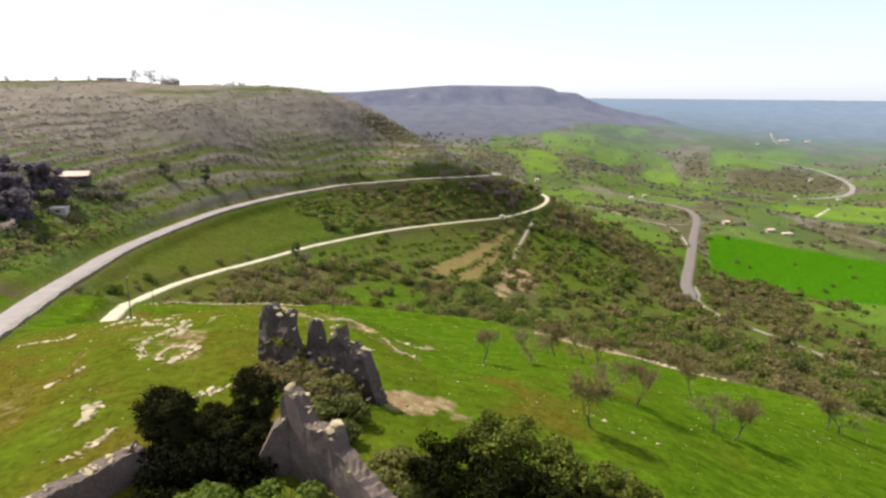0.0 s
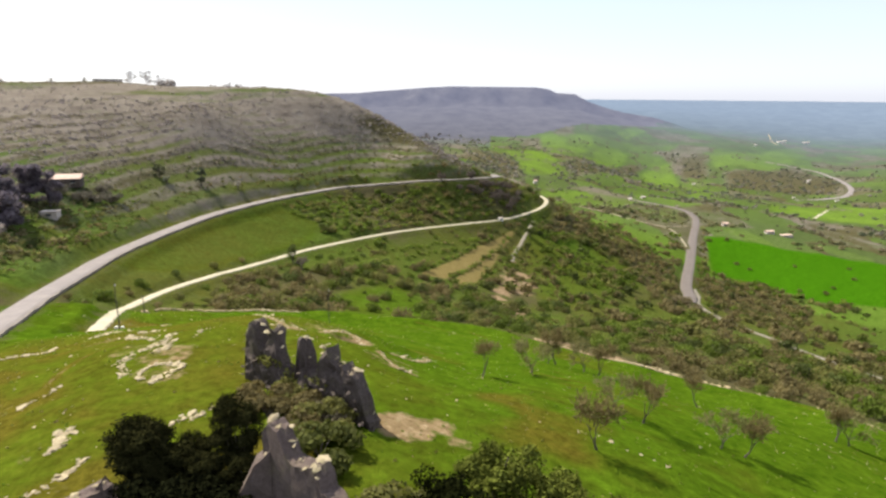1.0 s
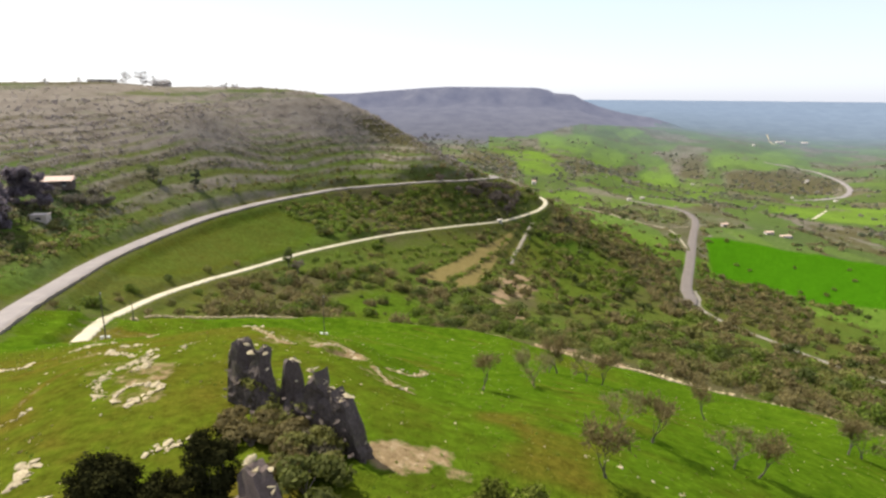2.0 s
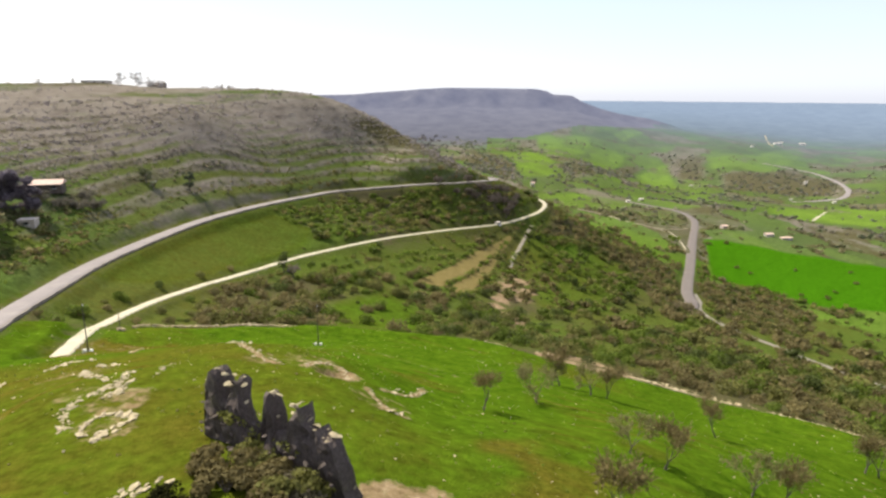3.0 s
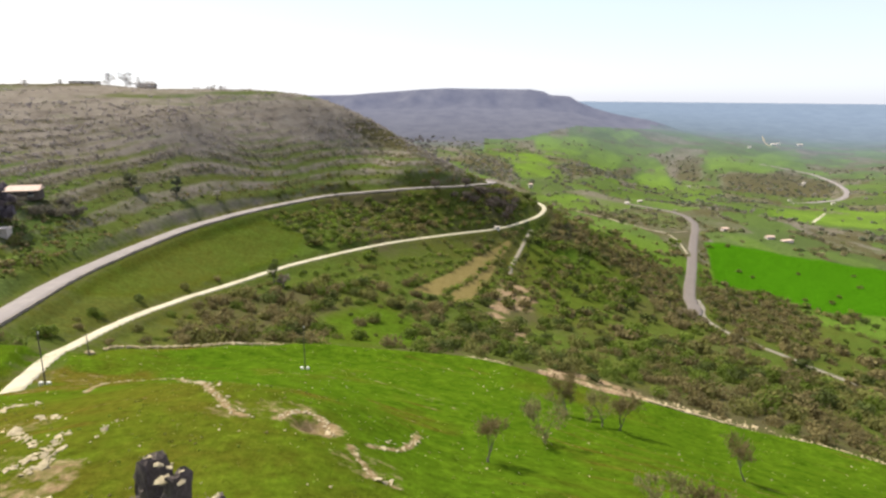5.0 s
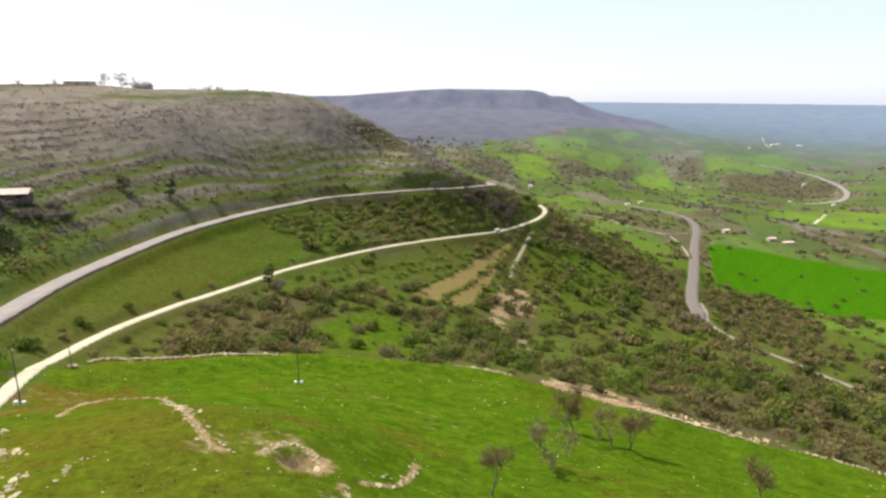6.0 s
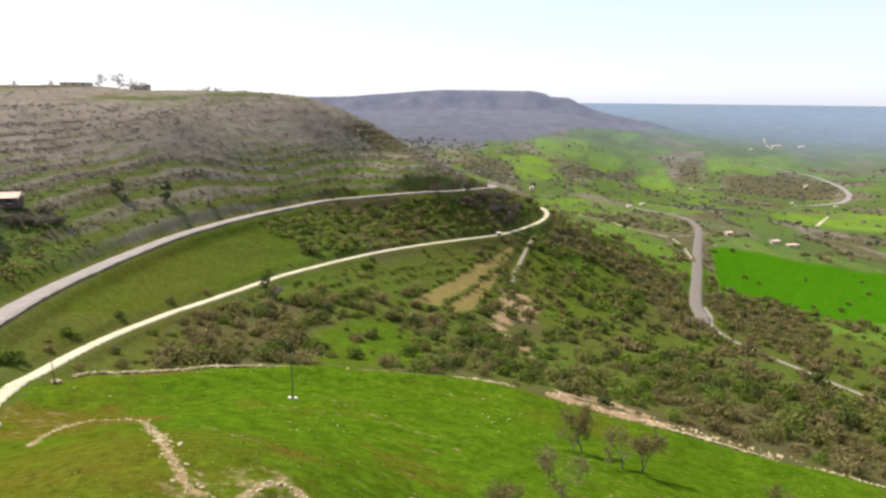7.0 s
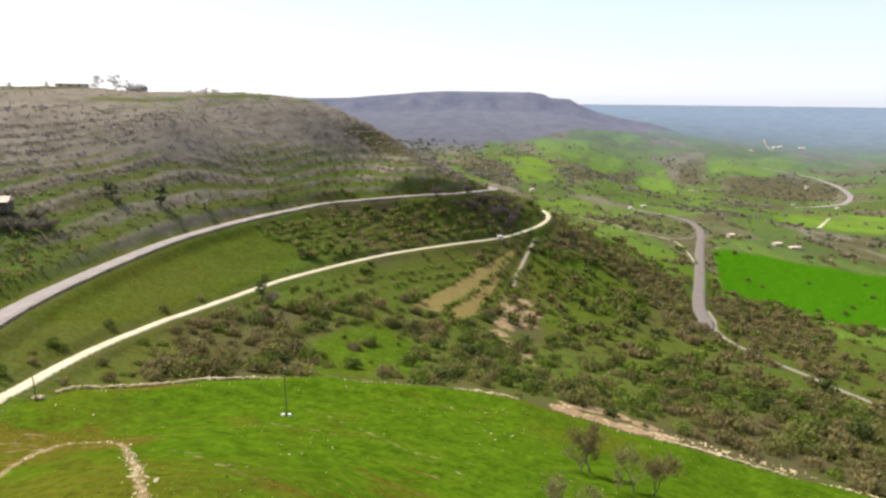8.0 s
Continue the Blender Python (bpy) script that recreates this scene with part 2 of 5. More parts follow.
VALLEY = [
    [19.7, 17, 9, 5, -4.8, -21.6, -44.1, -55.2, -63, -70.3, -79.8, -89, -92.7, -96.5, -103.4],
    [-4.7, -17, -29.4, -36.4, -44.7, -54.6, -59.6, -63.9, -79.2, -91.4, -96.1, -97.7, -108.2, -113.1, -118.9],
    [-31.4, -46.4, -56, -65, -75, -80, -82, -86, -95, -104.5, -134.5, -136.7, -147, -137.8, -133.2],
    [-45.6, -54.8, -62.7, -75, -88, -95, -97, -100, -106, -108, -143.5, -143.2, -159.7, -138.5, -136.4],
    [-38.7, -39.1, -44.4, -55, -60, -62, -62, -66, -72, -74, -83.8, -101, -117, -116.6, -112.1],
    [4, 4.7, 4, 2.3, 0.5, -1.3, -3.2, -5, -7.1, -8, -8, -8, -8, -8, -8],
]
# Smaller knolls and hollows: x, y, radius, height.
KNOLLS = [
    (567, 1379, 151, -10.2),
    (-17, 452, 48, -12.5),
    (772, 1885, 206, 8.1),
    (525, 1275, 280, -16.3),
    (-53, 351, 38, 4.7),
    (1044, 1939, 445, 14.2),
    (-11, 300, 16, 5.7),
    (-45, 297, 33, -3),
    (84, 1174, 240, 10.2),
    (-259, 687, 152, -8.2),
    (451, 1547, 164, -13.5),
    (3, 16, 8, 0.5),
    (-96, 251, 15, 3.1),
    (57, 328, 18, 3.4),
    (-250, 330, 22, 4.1),
    (613, 2113, 222, 9.9),
    (-90, 68, 13, -3.2),
    (-32, 317, 17, -3.9),
    (37, 111, 7, 0.9),
]

KNOLLS = list(KNOLLS) + [(-8.4, 54.7, 1.0, -1.4)]         # a pit in the field
LAND = np.array(CREST + FIELD + HILL + VALLEY)
RANGES_LOG = np.log(np.array(RANGES, float))


def spline(u, count):
    u = np.clip(u, 0, count - 1 - 1e-6)
    k = np.floor(u).astype(int)
    t = u - k
    w = (-.5 * t + t * t - .5 * t ** 3, 1 - 2.5 * t * t + 1.5 * t ** 3, .5 * t + 2 * t * t - 1.5 * t ** 3, -.5 * t * t + .5 * t ** 3)
    return [(np.clip(k + d, 0, count - 1), w[d + 1]) for d in (-1, 0, 1, 2)]


def ease(v, lo, hi):
    t = np.clip((v - lo) / (hi - lo), 0, 1)
    return t * t * (3 - 2 * t)


LATTICE = np.random.RandomState(7).rand(256, 256)


def wave(x, y, size, octaves=3):
    """Smooth value noise, 0 to 1, with features of that size in metres."""
    total, amp, norm = 0, 1.0, 0
    for o in range(octaves):
        u, v = x / size + 17.3 * o, y / size - 9.1 * o
        i, j = np.floor(u).astype(int), np.floor(v).astype(int)
        fu, fv = u - i, v - j
        fu, fv = fu * fu * (3 - 2 * fu), fv * fv * (3 - 2 * fv)
        a, b = LATTICE[i % 256, j % 256], LATTICE[(i + 1) % 256, j % 256]
        c, d = LATTICE[i % 256, (j + 1) % 256], LATTICE[(i + 1) % 256, (j + 1) % 256]
        total = total + amp * ((a * (1 - fu) + b * fu) * (1 - fv) + (c * (1 - fu) + d * fu) * fv)
        norm += amp
        amp, size = amp * 0.5, size * 0.5
    return total / norm


def raw_height(x, y):
    """The smooth land."""
    r, b = np.maximum(np.hypot(x, y - HUB), 15.0), np.arctan2(x, y - HUB)
    rows = spline(np.interp(np.log(r), RANGES_LOG, np.arange(len(RANGES))), len(RANGES))

    def along(bearing):
        cols = spline((bearing + radians(44)) / BEARING_STEP, 15)
        return sum(wr * wc * LAND[kr, kc] for kr, wr in rows for kc, wc in cols)
    z = along(b)
    back = ease(np.abs(b), radians(55), radians(150))
    if np.any(back > 0):
        z = z * (1 - back) + back * 0.5 * (along(np.full_like(b, -1.0)) + along(np.full_like(b, 1.0)))
    for kx, ky, kr, kh in KNOLLS:
        z = z + kh * np.exp(-((x - kx) ** 2 + (y - ky) ** 2) / kr ** 2)
    return z


def smooth_line(points, step):
    """A curve through plan points, sampled about every step metres."""
    p = [points[0]] + list(points) + [points[-1]]
    out = []
    for a, b, c, d in zip(p, p[1:], p[2:], p[3:]):
        a, b, c, d = (np.array(q, float) for q in (a, b, c, d))
        n = max(2, int(np.linalg.norm(c - b) / step))
        for t in np.arange(n) / n:
            out.append(.5 * (2 * b + (c - a) * t + (2 * a - 5 * b + 4 * c - d) * t * t + (3 * b - a - 3 * c + d) * t ** 3))
    out.append(np.array(points[-1], float))
    return np.array(out)


class Way:
    """A road or track: its line in plan, its width and its own even gradient, into which the land is cut."""

    def __init__(self, points, width, step=2.0, even=9, shoulder=2.5):
        self.line, self.width, self.shoulder = smooth_line(points, step), width, shoulder
        z = raw_height(self.line[:, 0], self.line[:, 1])
        pad = np.pad(z, even, mode="edge")
        self.z = np.convolve(pad, np.ones(2 * even + 1) / (2 * even + 1), "valid")

    def bed(self, x, y, z):
        lo, hi = self.line.min(0) - 15, self.line.max(0) + 15
        k = np.nonzero((x > lo[0]) & (x < hi[0]) & (y > lo[1]) & (y < hi[1]))[0]
        for part in np.array_split(k, max(1, len(k) // 20000)):
            d = (x[part, None] - self.line[:, 0]) ** 2 + (y[part, None] - self.line[:, 1]) ** 2
            near = d.argmin(1)
            d = np.sqrt(d[np.arange(len(part)), near])
            w = 1 - ease(d, self.width / 2 + 0.4, self.width / 2 + 0.4 + self.shoulder)
            z[part] = z[part] * (1 - w) + w * (self.z[near] - 0.08)
        return z


UPPER_ROAD = Way([(-38, 30), (-46, 52), (-56, 75), (-62.8, 92), (-67.5, 110), (-71.5, 128), (-73.5, 142), (-74.2, 162), (-71.8, 189), (-64.2, 215), (-53.5, 241),
                  (-39.2, 272.7), (-17, 283.7), (4, 292.5), (20.4, 318), (29, 333), (29.5, 342), (22, 351), (6, 358)], 4.0, shoulder=4.0)
LOWER_ROAD = Way([(-44.5, 74), (-47.8, 84), (-50.8, 93), (-53.8, 109), (-54.8, 126), (-53.7, 145), (-48.8, 171), (-42.7, 192), (-31, 214), (-14.3, 241), (5.5, 264),
                  (26.3, 285), (41.8, 304), (51.8, 315.5), (56.5, 327), (54.5, 337), (45, 352)], 2.2)
VALLEY_ROAD = Way([(115, 270), (120.5, 283), (127, 303), (137, 328), (159, 378), (191, 453), (226, 533), (238, 570), (243, 605), (238, 640), (215, 690)], 5.8, 3.0, 5)
VALLEY_LANE = Way([(150, 172), (138, 186), (131, 203), (127, 219), (120.5, 238), (117.5, 254), (119.5, 270), (128, 290), (134, 310)], 1.7, 2.5, 5)
FAR_ROAD = Way([(850, 1610), (887, 1562), (917, 1491), (882, 1348), (820, 1214), (752, 1125), (704, 1098), (624, 1066)], 10.0, 12.0, 3, 8)
SIDE_TRACK = Way([(209, 507), (190, 494), (175, 491), (164, 500), (155, 511), (148, 531), (128, 560)], 1.4, 3.0, 4)
FORK_TRACK = Way([(172, 417), (180, 450), (183, 478), (175, 491)], 1.4, 3.0, 3)
FIELD_PATH = Way([(46, 302), (36.5, 274), (31, 257), (30, 250)], 1.7, 2.0, 5)
PLAIN_TRACK = Way([(1260, 2390), (1141, 2145), (1096, 2038), (1086, 1991), (1135, 2030)], 4.5, 12.0, 3, 8)
PALE_TRACK = Way([(566, 883), (489, 776), (435, 700)], 4.0, 5.0, 3)
WAYS = (UPPER_ROAD, LOWER_ROAD, VALLEY_ROAD, VALLEY_LANE, FAR_ROAD, SIDE_TRACK, FORK_TRACK, FIELD_PATH, PLAIN_TRACK, PALE_TRACK)


MESA_X = (-1500, -462, -327, -193, -58, 31, 255, 367, 424, 447, 514, 561, 618, 699, 825, 1100)
MESA_TOP = (21, 21, 24, 36, 47, 52, 51, 50, 42, 29, 25, -1, -20, -42, -61, -140)


def height(x, y):
    """The land with its terraces, hummocks and road beds."""
    x, y = np.atleast_1d(np.asarray(x, float)), np.atleast_1d(np.asarray(y, float))
    z = raw_height(x, y)
    r = np.hypot(x, y - HUB)
    hill = hill_side(x, y)
    if np.any(hill > 0.01):
        lift, k = terrace(x, y, z)
        z = z + hill * lift * (0.21 - 0.1 * ease(z, -5, 10)) * (ease(k, 0.55, 0.95) - k)
    z = z + (wave(x, y, 7, 3) - 0.5) * np.interp(r, (30, 70, 160, 300, 430), (0.35, 0.5, 0.8, 0.8, 1.6)) * (1 - 0.6 * hill)
    z = z + (wave(x, y, 60, 3) - 0.5) * np.interp(r, (350, 700, 1700, 2500), (0, 8, 12, 3))
    z = z + tableland(x, y, z) + field_lip(x, y)
    for w in WAYS:
        z = w.bed(x, y, z)
    return z


def field_lip(x, y):
    """The swell along the lower edge of the field, behind which its wall lies."""
    out = np.zeros(len(x))
    k = np.nonzero((np.hypot(x, y - HUB) < 190) & (y > 40) & (x > -70) & (x < 130))[0]
    for part_ in np.array_split(k, max(1, len(k) // 20000)):
        side = line_side(BOUNDARY, x[part_], y[part_])
        tall = np.interp(x[part_], (-50, -28, -24, 2, 5, 13, 18, 32, 36, 50, 58, 70, 80, 95), (1.1, 1.15, 1.55, 1.55, 1.38, 1.38, 1.05, 1.05, 1.3, 1.2, 1.35, 1.2, 1.0, 0.6))
        out[part_] = tall * np.exp(-((side + 7) / 5) ** 2)
    return out


def tableland(x, y, z):
    """The rise of the flat-topped mountain above the far plain."""
    top = np.interp(x, MESA_X, MESA_TOP)
    front = 0.5 * ease(y, 1750, 2420) + 0.5 * ease(y + 150 * wave(x, y, 130, 3), 2440, 2530)
    return np.maximum(top - z, 0) * front * (1 - ease(y, 3300, 4000)) * ease(x, -1500, -900)


def road_reach(x, y):
    """Distance uphill of the upper road, for points in its neighbourhood; a large negative number elsewhere."""
    out = np.full(len(x), -1e3)
    line = UPPER_ROAD.line[::2]
    way = np.gradient(line, axis=0)
    k = np.nonzero((x < 60) & (y > 60) & (y < 520) & (x > -900))[0]
    for part_ in np.array_split(k, max(1, len(k) // 20000)):
        dx, dy = x[part_, None] - line[:, 0], y[part_, None] - line[:, 1]
        near = (dx ** 2 + dy ** 2).argmin(1)
        n = np.arange(len(part_))
        left = way[near, 0] * dy[n, near] - way[near, 1] * dx[n, near]
        out[part_] = np.hypot(dx[n, near], dy[n, near]) * np.sign(left)
    return out


def terrace(x, y, z):
    """The height of a terrace and how far up it a point lies, 0 to 1; the lower ones run beside the road."""
    lift = 2.5 + 1.1 * wave(x, y, 90, 1)
    d = road_reach(x, y)
    w = (1 - ease(d, 26, 62)) * (1 - ease(y, 230, 275))
    u = (z * (1 - w) + w * (-17 + 0.36 * d) + 4.5 * wave(x, y, 52, 3)) / lift
    return lift, u - np.floor(u)


def thicket_bands(x, y, z):
    """1 in the broad dark belts of bushes that follow the hillside's contours."""
    return ease(wave(0.35 * (0.5 * x + 0.87 * y) + 90, 4.2 * z + 500, 26, 3), 0.38, 0.56)


def hill_side(x, y, lo=3, hi=12):
    """1 on the terraced hillside above the upper road."""
    return ease(road_reach(x, y), lo, hi) * ease(y, 85, 120) * (1 - ease(y, 420, 520))


def ground_z(x, y):
    return float(height(x, y)[0])


def line_side(line, x, y):
    """Signed distance to a plan line: positive beyond it, away from the crest."""
    d = (x[:, None] - line[:, 0]) ** 2 + (y[:, None] - line[:, 1]) ** 2
    k = d.argmin(1)
    s = np.sign(np.hypot(x, y - HUB) - np.hypot(line[k, 0], line[k, 1] - HUB))
    return np.sqrt(d[np.arange(len(x)), k]) * s


BOUNDARY = smooth_line([(-48, 95.5), (-47.5, 102), (-44, 105), (-37, 111), (-32, 116), (-25, 121), (-18, 124.3), (-7, 124.4), (4, 125.5), (13, 124.6), (19, 120.5),
                        (26, 119), (31, 115.6), (37, 112.6), (46, 112.2), (52.6, 108.6), (61, 105.4), (69, 98.2), (78, 85), (95, 66)], 1.0)
EAST_FIELD = [(167, 363), (190, 359), (200, 344), (208, 324), (247, 320), (310, 300), (390, 400), (325, 435), (250, 466), (209, 474)]
THICKET = [(128, 262), (150, 255), (200, 300), (196, 330), (186, 350), (166, 356), (150, 340), (138, 318)]
ROADSIDE = [(50, 298), (60, 325), (105, 350), (140, 355), (128, 318), (118, 284), (108, 262), (94, 270), (92, 296), (75, 300)]
MEADOW = [(-70, 148), (-67, 192), (-57, 217), (-45, 218), (-44, 205), (-55, 163), (-61, 135), (-66, 125)]
STRIP_ONE = [(-7, 199), (1, 200), (15, 238), (31, 272), (34.5, 283), (32, 281), (14, 250)]
STRIP_TWO = [(3, 199), (8.5, 196), (21, 239), (25, 254), (22, 252), (14.5, 236)]
BANK = [(-58, 216), (-39, 264), (-12, 281), (6, 289), (30, 310), (46, 318), (40, 302), (26, 288), (3, 266), (-23, 232), (-40, 210), (-46, 217)]
NOSE = [(-46, 324), (-38, 336), (-29, 340), (0, 350), (25, 346), (26, 333), (10, 312), (0, 306), (-21, 316), (-37, 319)]
BROWN_SCRUB = [(-52, 150), (-44, 165), (-33, 181), (-29, 160), (-26, 140), (-29, 123), (-42, 112)]
OPEN_GREEN = [(-27, 150), (-14, 178), (-4, 165), (0, 140), (-8, 130), (-22, 126)]
CLAY_BANK = [(22, 240), (36, 250), (37, 222), (31, 190), (26, 164), (18, 166), (16, 200)]
DEEP_GREEN = [(40, 285), (48, 292), (81, 323), (104, 325), (92, 273), (55, 215), (36, 208)]
GREEN_EDGE = [(176, 252), (187, 292), (200, 318), (242, 322), (270, 290), (230, 245), (195, 236)]
# Sown fields of the valley, brightest first, and its darker rough land.
SOWN = [([(126, 1266), (249, 1454), (185, 906), (118, 850)], 1.0), ([(300, 1900), (460, 1890), (420, 1700), (271, 1411), (242, 1508)], 0.8),
        ([(559, 1978), (653, 2139), (690, 2080), (567, 1900)], 1.0), ([(417, 1706), (507, 1767), (507, 1671), (367, 1340), (325, 1300)], 0.8),
        ([(492, 1514), (612, 1640), (480, 1180), (430, 1310)], 0.95), ([(726, 1669), (881, 1720), (1160, 1990), (1071, 1800), (820, 1490), (683, 1530)], 0.8),
        ([(584, 1457), (616, 1388), (415, 895), (348, 849)], 0.5), ([(100, 640), (178, 740), (222, 676), (172, 600), (95, 545)], 0.85),
        ([(503, 934), (690, 926), (520, 660), (432, 665), (400, 730)], 1.0), ([(190, 610), (250, 626), (208, 522), (180, 496)], 0.35),
        ([(187, 253), (169, 256), (192, 314), (250, 330), (300, 290), (240, 230)], 0.55)]
ROUGH = [[(215, 1060), (440, 1556), (531, 1600), (360, 1225), (195, 900)], [(654, 1700), (734, 1700), (622, 1430), (555, 1410)],
         [(674, 1454), (881, 1548), (890, 1343), (765, 1172), (700, 1200), (590, 1250)], [(40, 1000), (104, 1100), (128, 960), (100, 780), (50, 800)]]


def inside(poly, x, y, soft):
    """1 inside a plan polygon, fading over soft metres."""
    hit = np.zeros(len(x), bool)
    dist = np.full(len(x), 1e9)
    for (ax, ay), (bx, by) in zip(poly, poly[1:] + poly[:1]):
        cross = ((ay > y) != (by > y))
        cx = (bx - ax) * (y - ay) / (by - ay + 1e-9) + ax
        hit ^= cross & (x < cx)
        t = np.clip(((x - ax) * (bx - ax) + (y - ay) * (by - ay)) / ((bx - ax) ** 2 + (by - ay) ** 2), 0, 1)
        dist = np.minimum(dist, np.hypot(x - ax - t * (bx - ax), y - ay - t * (by - ay)))
    return ease(np.where(hit, dist, -dist), -soft, soft)


def parcels(x, y, size, seed):
    """A patchwork of fields: a random value for each, and the distance to its edge."""
    rs = np.random.RandomState(seed)
    jx, jy, val = rs.rand(64, 64), rs.rand(64, 64), rs.rand(64, 64)
    i, j = np.floor(x / size).astype(int), np.floor(y / (size * 1.5)).astype(int)
    best, second, value = np.full(len(x), 1e9), np.full(len(x), 1e9), np.zeros(len(x))
    for di in (-1, 0, 1):
        for dj in (-1, 0, 1):
            a, b = (i + di) % 64, (j + dj) % 64
            d = np.hypot(x - (i + di + jx[a, b]) * size, (y - (j + dj + jy[a, b]) * size * 1.5) / 1.5)
            closer = d < best
            second = np.where(closer, best, np.minimum(second, d))
            value = np.where(closer, val[a, b], value)
            best = np.where(closer, d, best)
    return value, second - best


def cover(x, y):
    """What grows where, each 0 to 1: lushness, bare earth, scrub; dry heath, sown crops, dull green that also paints
    haze; tilled soil and clay.
    """
    r, b = np.hypot(x, y - HUB), np.arctan2(x, y - HUB)
    near, far = r < 420, r >= 380
    side = np.full(len(x), -1.0)
    side[near] = line_side(BOUNDARY, x[near], y[near])
    field = (1 - ease(side, -0.5, 0.5)) * near
    hill = hill_side(x, y, 1.5, 5)
    meadow = inside(MEADOW, x, y, 3.0)
    n = wave(x, y, 22, 3)
    lush = np.where(field > 0.5, 0.42 + 0.6 * np.maximum(ease(x + 0.6 * y, 4, 44), ease(y, 54, 78)) + 1.7 * (n - 0.5), 0.55 + 1.0 * (wave(x, y, 45, 3) - 0.5))
    bare, clay = np.zeros(len(x)), np.zeros(len(x))
    wild = (1 - field) * near * (1 - hill) * (1 - 0.75 * inside(OPEN_GREEN, x, y, 5.0)) * (1 - 0.4 * inside(DEEP_GREEN, x, y, 5.0))
    lush = lush - 0.12 * wild
    scrub = (1 - field) * near * (1 - hill) * (0.29 + 1.0 * (wave(x, y, 30, 3) - 0.45))
    lush = np.where(hill > 0.3, 0.2 + 0.45 * (1 - ease(y, 130, 210)) + 1.0 * (wave(x, y, 35, 3) - 0.45), lush)
    lush = lush * (1 - meadow) + 0.5 * meadow
    scrub = scrub * (1 - meadow) + meadow * 0.2
    # rough strips and open ground on the slope
    for poly, soft, least in ((THICKET, 7, 0.75), (ROADSIDE, 7, 0.75), (BROWN_SCRUB, 6, 0.6), (BANK, 3, 0.14), (NOSE, 9, 0.62)):
        scrub = np.maximum(scrub, inside(poly, x, y, soft) * (least + 0.5 * (wave(x, y, 14, 2) - 0.5)))
    for poly, amount in ((OPEN_GREEN, 0.7), (DEEP_GREEN, 0.4), (GREEN_EDGE, 0.7)):
        w = inside(poly, x, y, 5.0)
        scrub, lush = scrub * (1 - amount * w), lush + 0.3 * w
    tilled = np.maximum(inside(STRIP_ONE, x, y, 0.7), inside(STRIP_TWO, x, y, 0.7))
    scrub, lush = scrub * (1 - tilled), lush * (1 - 0.5 * tilled)
    clay = 0.52 * inside(CLAY_BANK, x, y, 4.0) * ease(wave(x + 20, y, 9, 2), 0.35, 0.6)
    for bx, by, br, amount in BARE_SPOTS:
        w = amount * (1 - ease(np.hypot(x - bx, y - by) / br, 0.45, 1.0))
        if by > 100:
            clay = np.maximum(clay, w)
        else:
            bare = np.maximum(bare, w)
    for w in (UPPER_ROAD, LOWER_ROAD, VALLEY_ROAD):
        k = np.nonzero(near)[0]
        for part_ in np.array_split(k, max(1, len(k) // 20000)):
            d = np.sqrt(((x[part_, None] - w.line[:, 0]) ** 2 + (y[part_, None] - w.line[:, 1]) ** 2).min(1))
            scrub[part_] = np.maximum(scrub[part_], 0.4 * (1 - ease(d, w.width / 2 + 1, w.width / 2 + 4)))
    z = raw_height(x, y)
    # faint cattle paths along the slope of the field
    fold = (z + 5.5 * wave(x, y, 24, 2)) / 1.7
    fold = np.abs(fold - np.floor(fold) - 0.5) * 2
    streak = ease(fold, 0.8, 0.97) * ease(wave(x + 70, y, 11, 2), 0.5, 0.68) * (field > 0.5) * (r < 140)
    lush, bare = lush - 0.9 * streak, np.maximum(bare, 0.42 * streak)
    patch = ease(wave(x + 210, y, 9, 3), 0.56, 0.74) * (field > 0.5) * (1 - ease(x + 0.6 * y, 10, 75)) * (r < 140)
    lush, bare = lush - 1.1 * patch, np.maximum(bare, 0.36 * patch)
    for line, amount in BARE_LINES:
        q = np.nonzero(near & (np.abs(x - line[:, 0].mean()) < 25) & (np.abs(y - line[:, 1].mean()) < 25))[0]
        d = np.sqrt(((x[q, None] - line[:, 0]) ** 2 + (y[q, None] - line[:, 1]) ** 2).min(1))
        bare[q] = np.maximum(bare[q], amount * (1 - ease(d, 0.15, 0.85)))
    # the terraced hill: green treads low down, dry heath above, bushes on the risers
    _, k = terrace(x, y, z)
    high = ease(z + 10 * (wave(x, y, 70, 2) - 0.5) + 0.10 * (x + 90), -10, 16)
    tread = ease(k, 0.04, 0.16) * (1 - ease(k, 0.46, 0.62))
    blotch = wave(x, y, 45, 3) - 0.5
    heath = hill * (0.5 + 0.38 * high + 0.5 * blotch - 0.45 * (1 - ease(y, 120, 190))) - hill * tread * (0.36 - 0.26 * high) + 0.14 * hill * (1 - tread)
    crown = hill * ease(z, 15, 20) * ease(wave(x + 30, y, 60, 2), 0.4, 0.6)
    heath = (heath - 0.4 * crown) * (1 - meadow) * (0.75 + 0.25 * ease(road_reach(x, y), 4, 18))
    lush = lush + 0.12 * hill * tread * (1 - high)
    dark = hill * (1 - crown) * thicket_bands(x, y, z)
    scrub = np.maximum(scrub, dark * (0.2 + 0.28 * ease(k, 0.45, 0.6) * (1 - ease(k, 0.84, 0.97))))
    dull_hazy_turf = hill * np.clip(0.55 + 0.2 * high + 0.6 * (wave(x + 40, y, 22, 2) - 0.5), 0, 0.95) * (1 - meadow)
    dull_hazy_turf = np.maximum(np.maximum(dull_hazy_turf, 0.22 * meadow), 0.3 * wild * (1 - meadow))
    # the valley's patchwork
    wheat, crop = inside(EAST_FIELD, x, y, 2.0), np.zeros(len(x))
    lush, scrub = lush * (1 - wheat) + 1.25 * wheat, scrub * (1 - wheat)
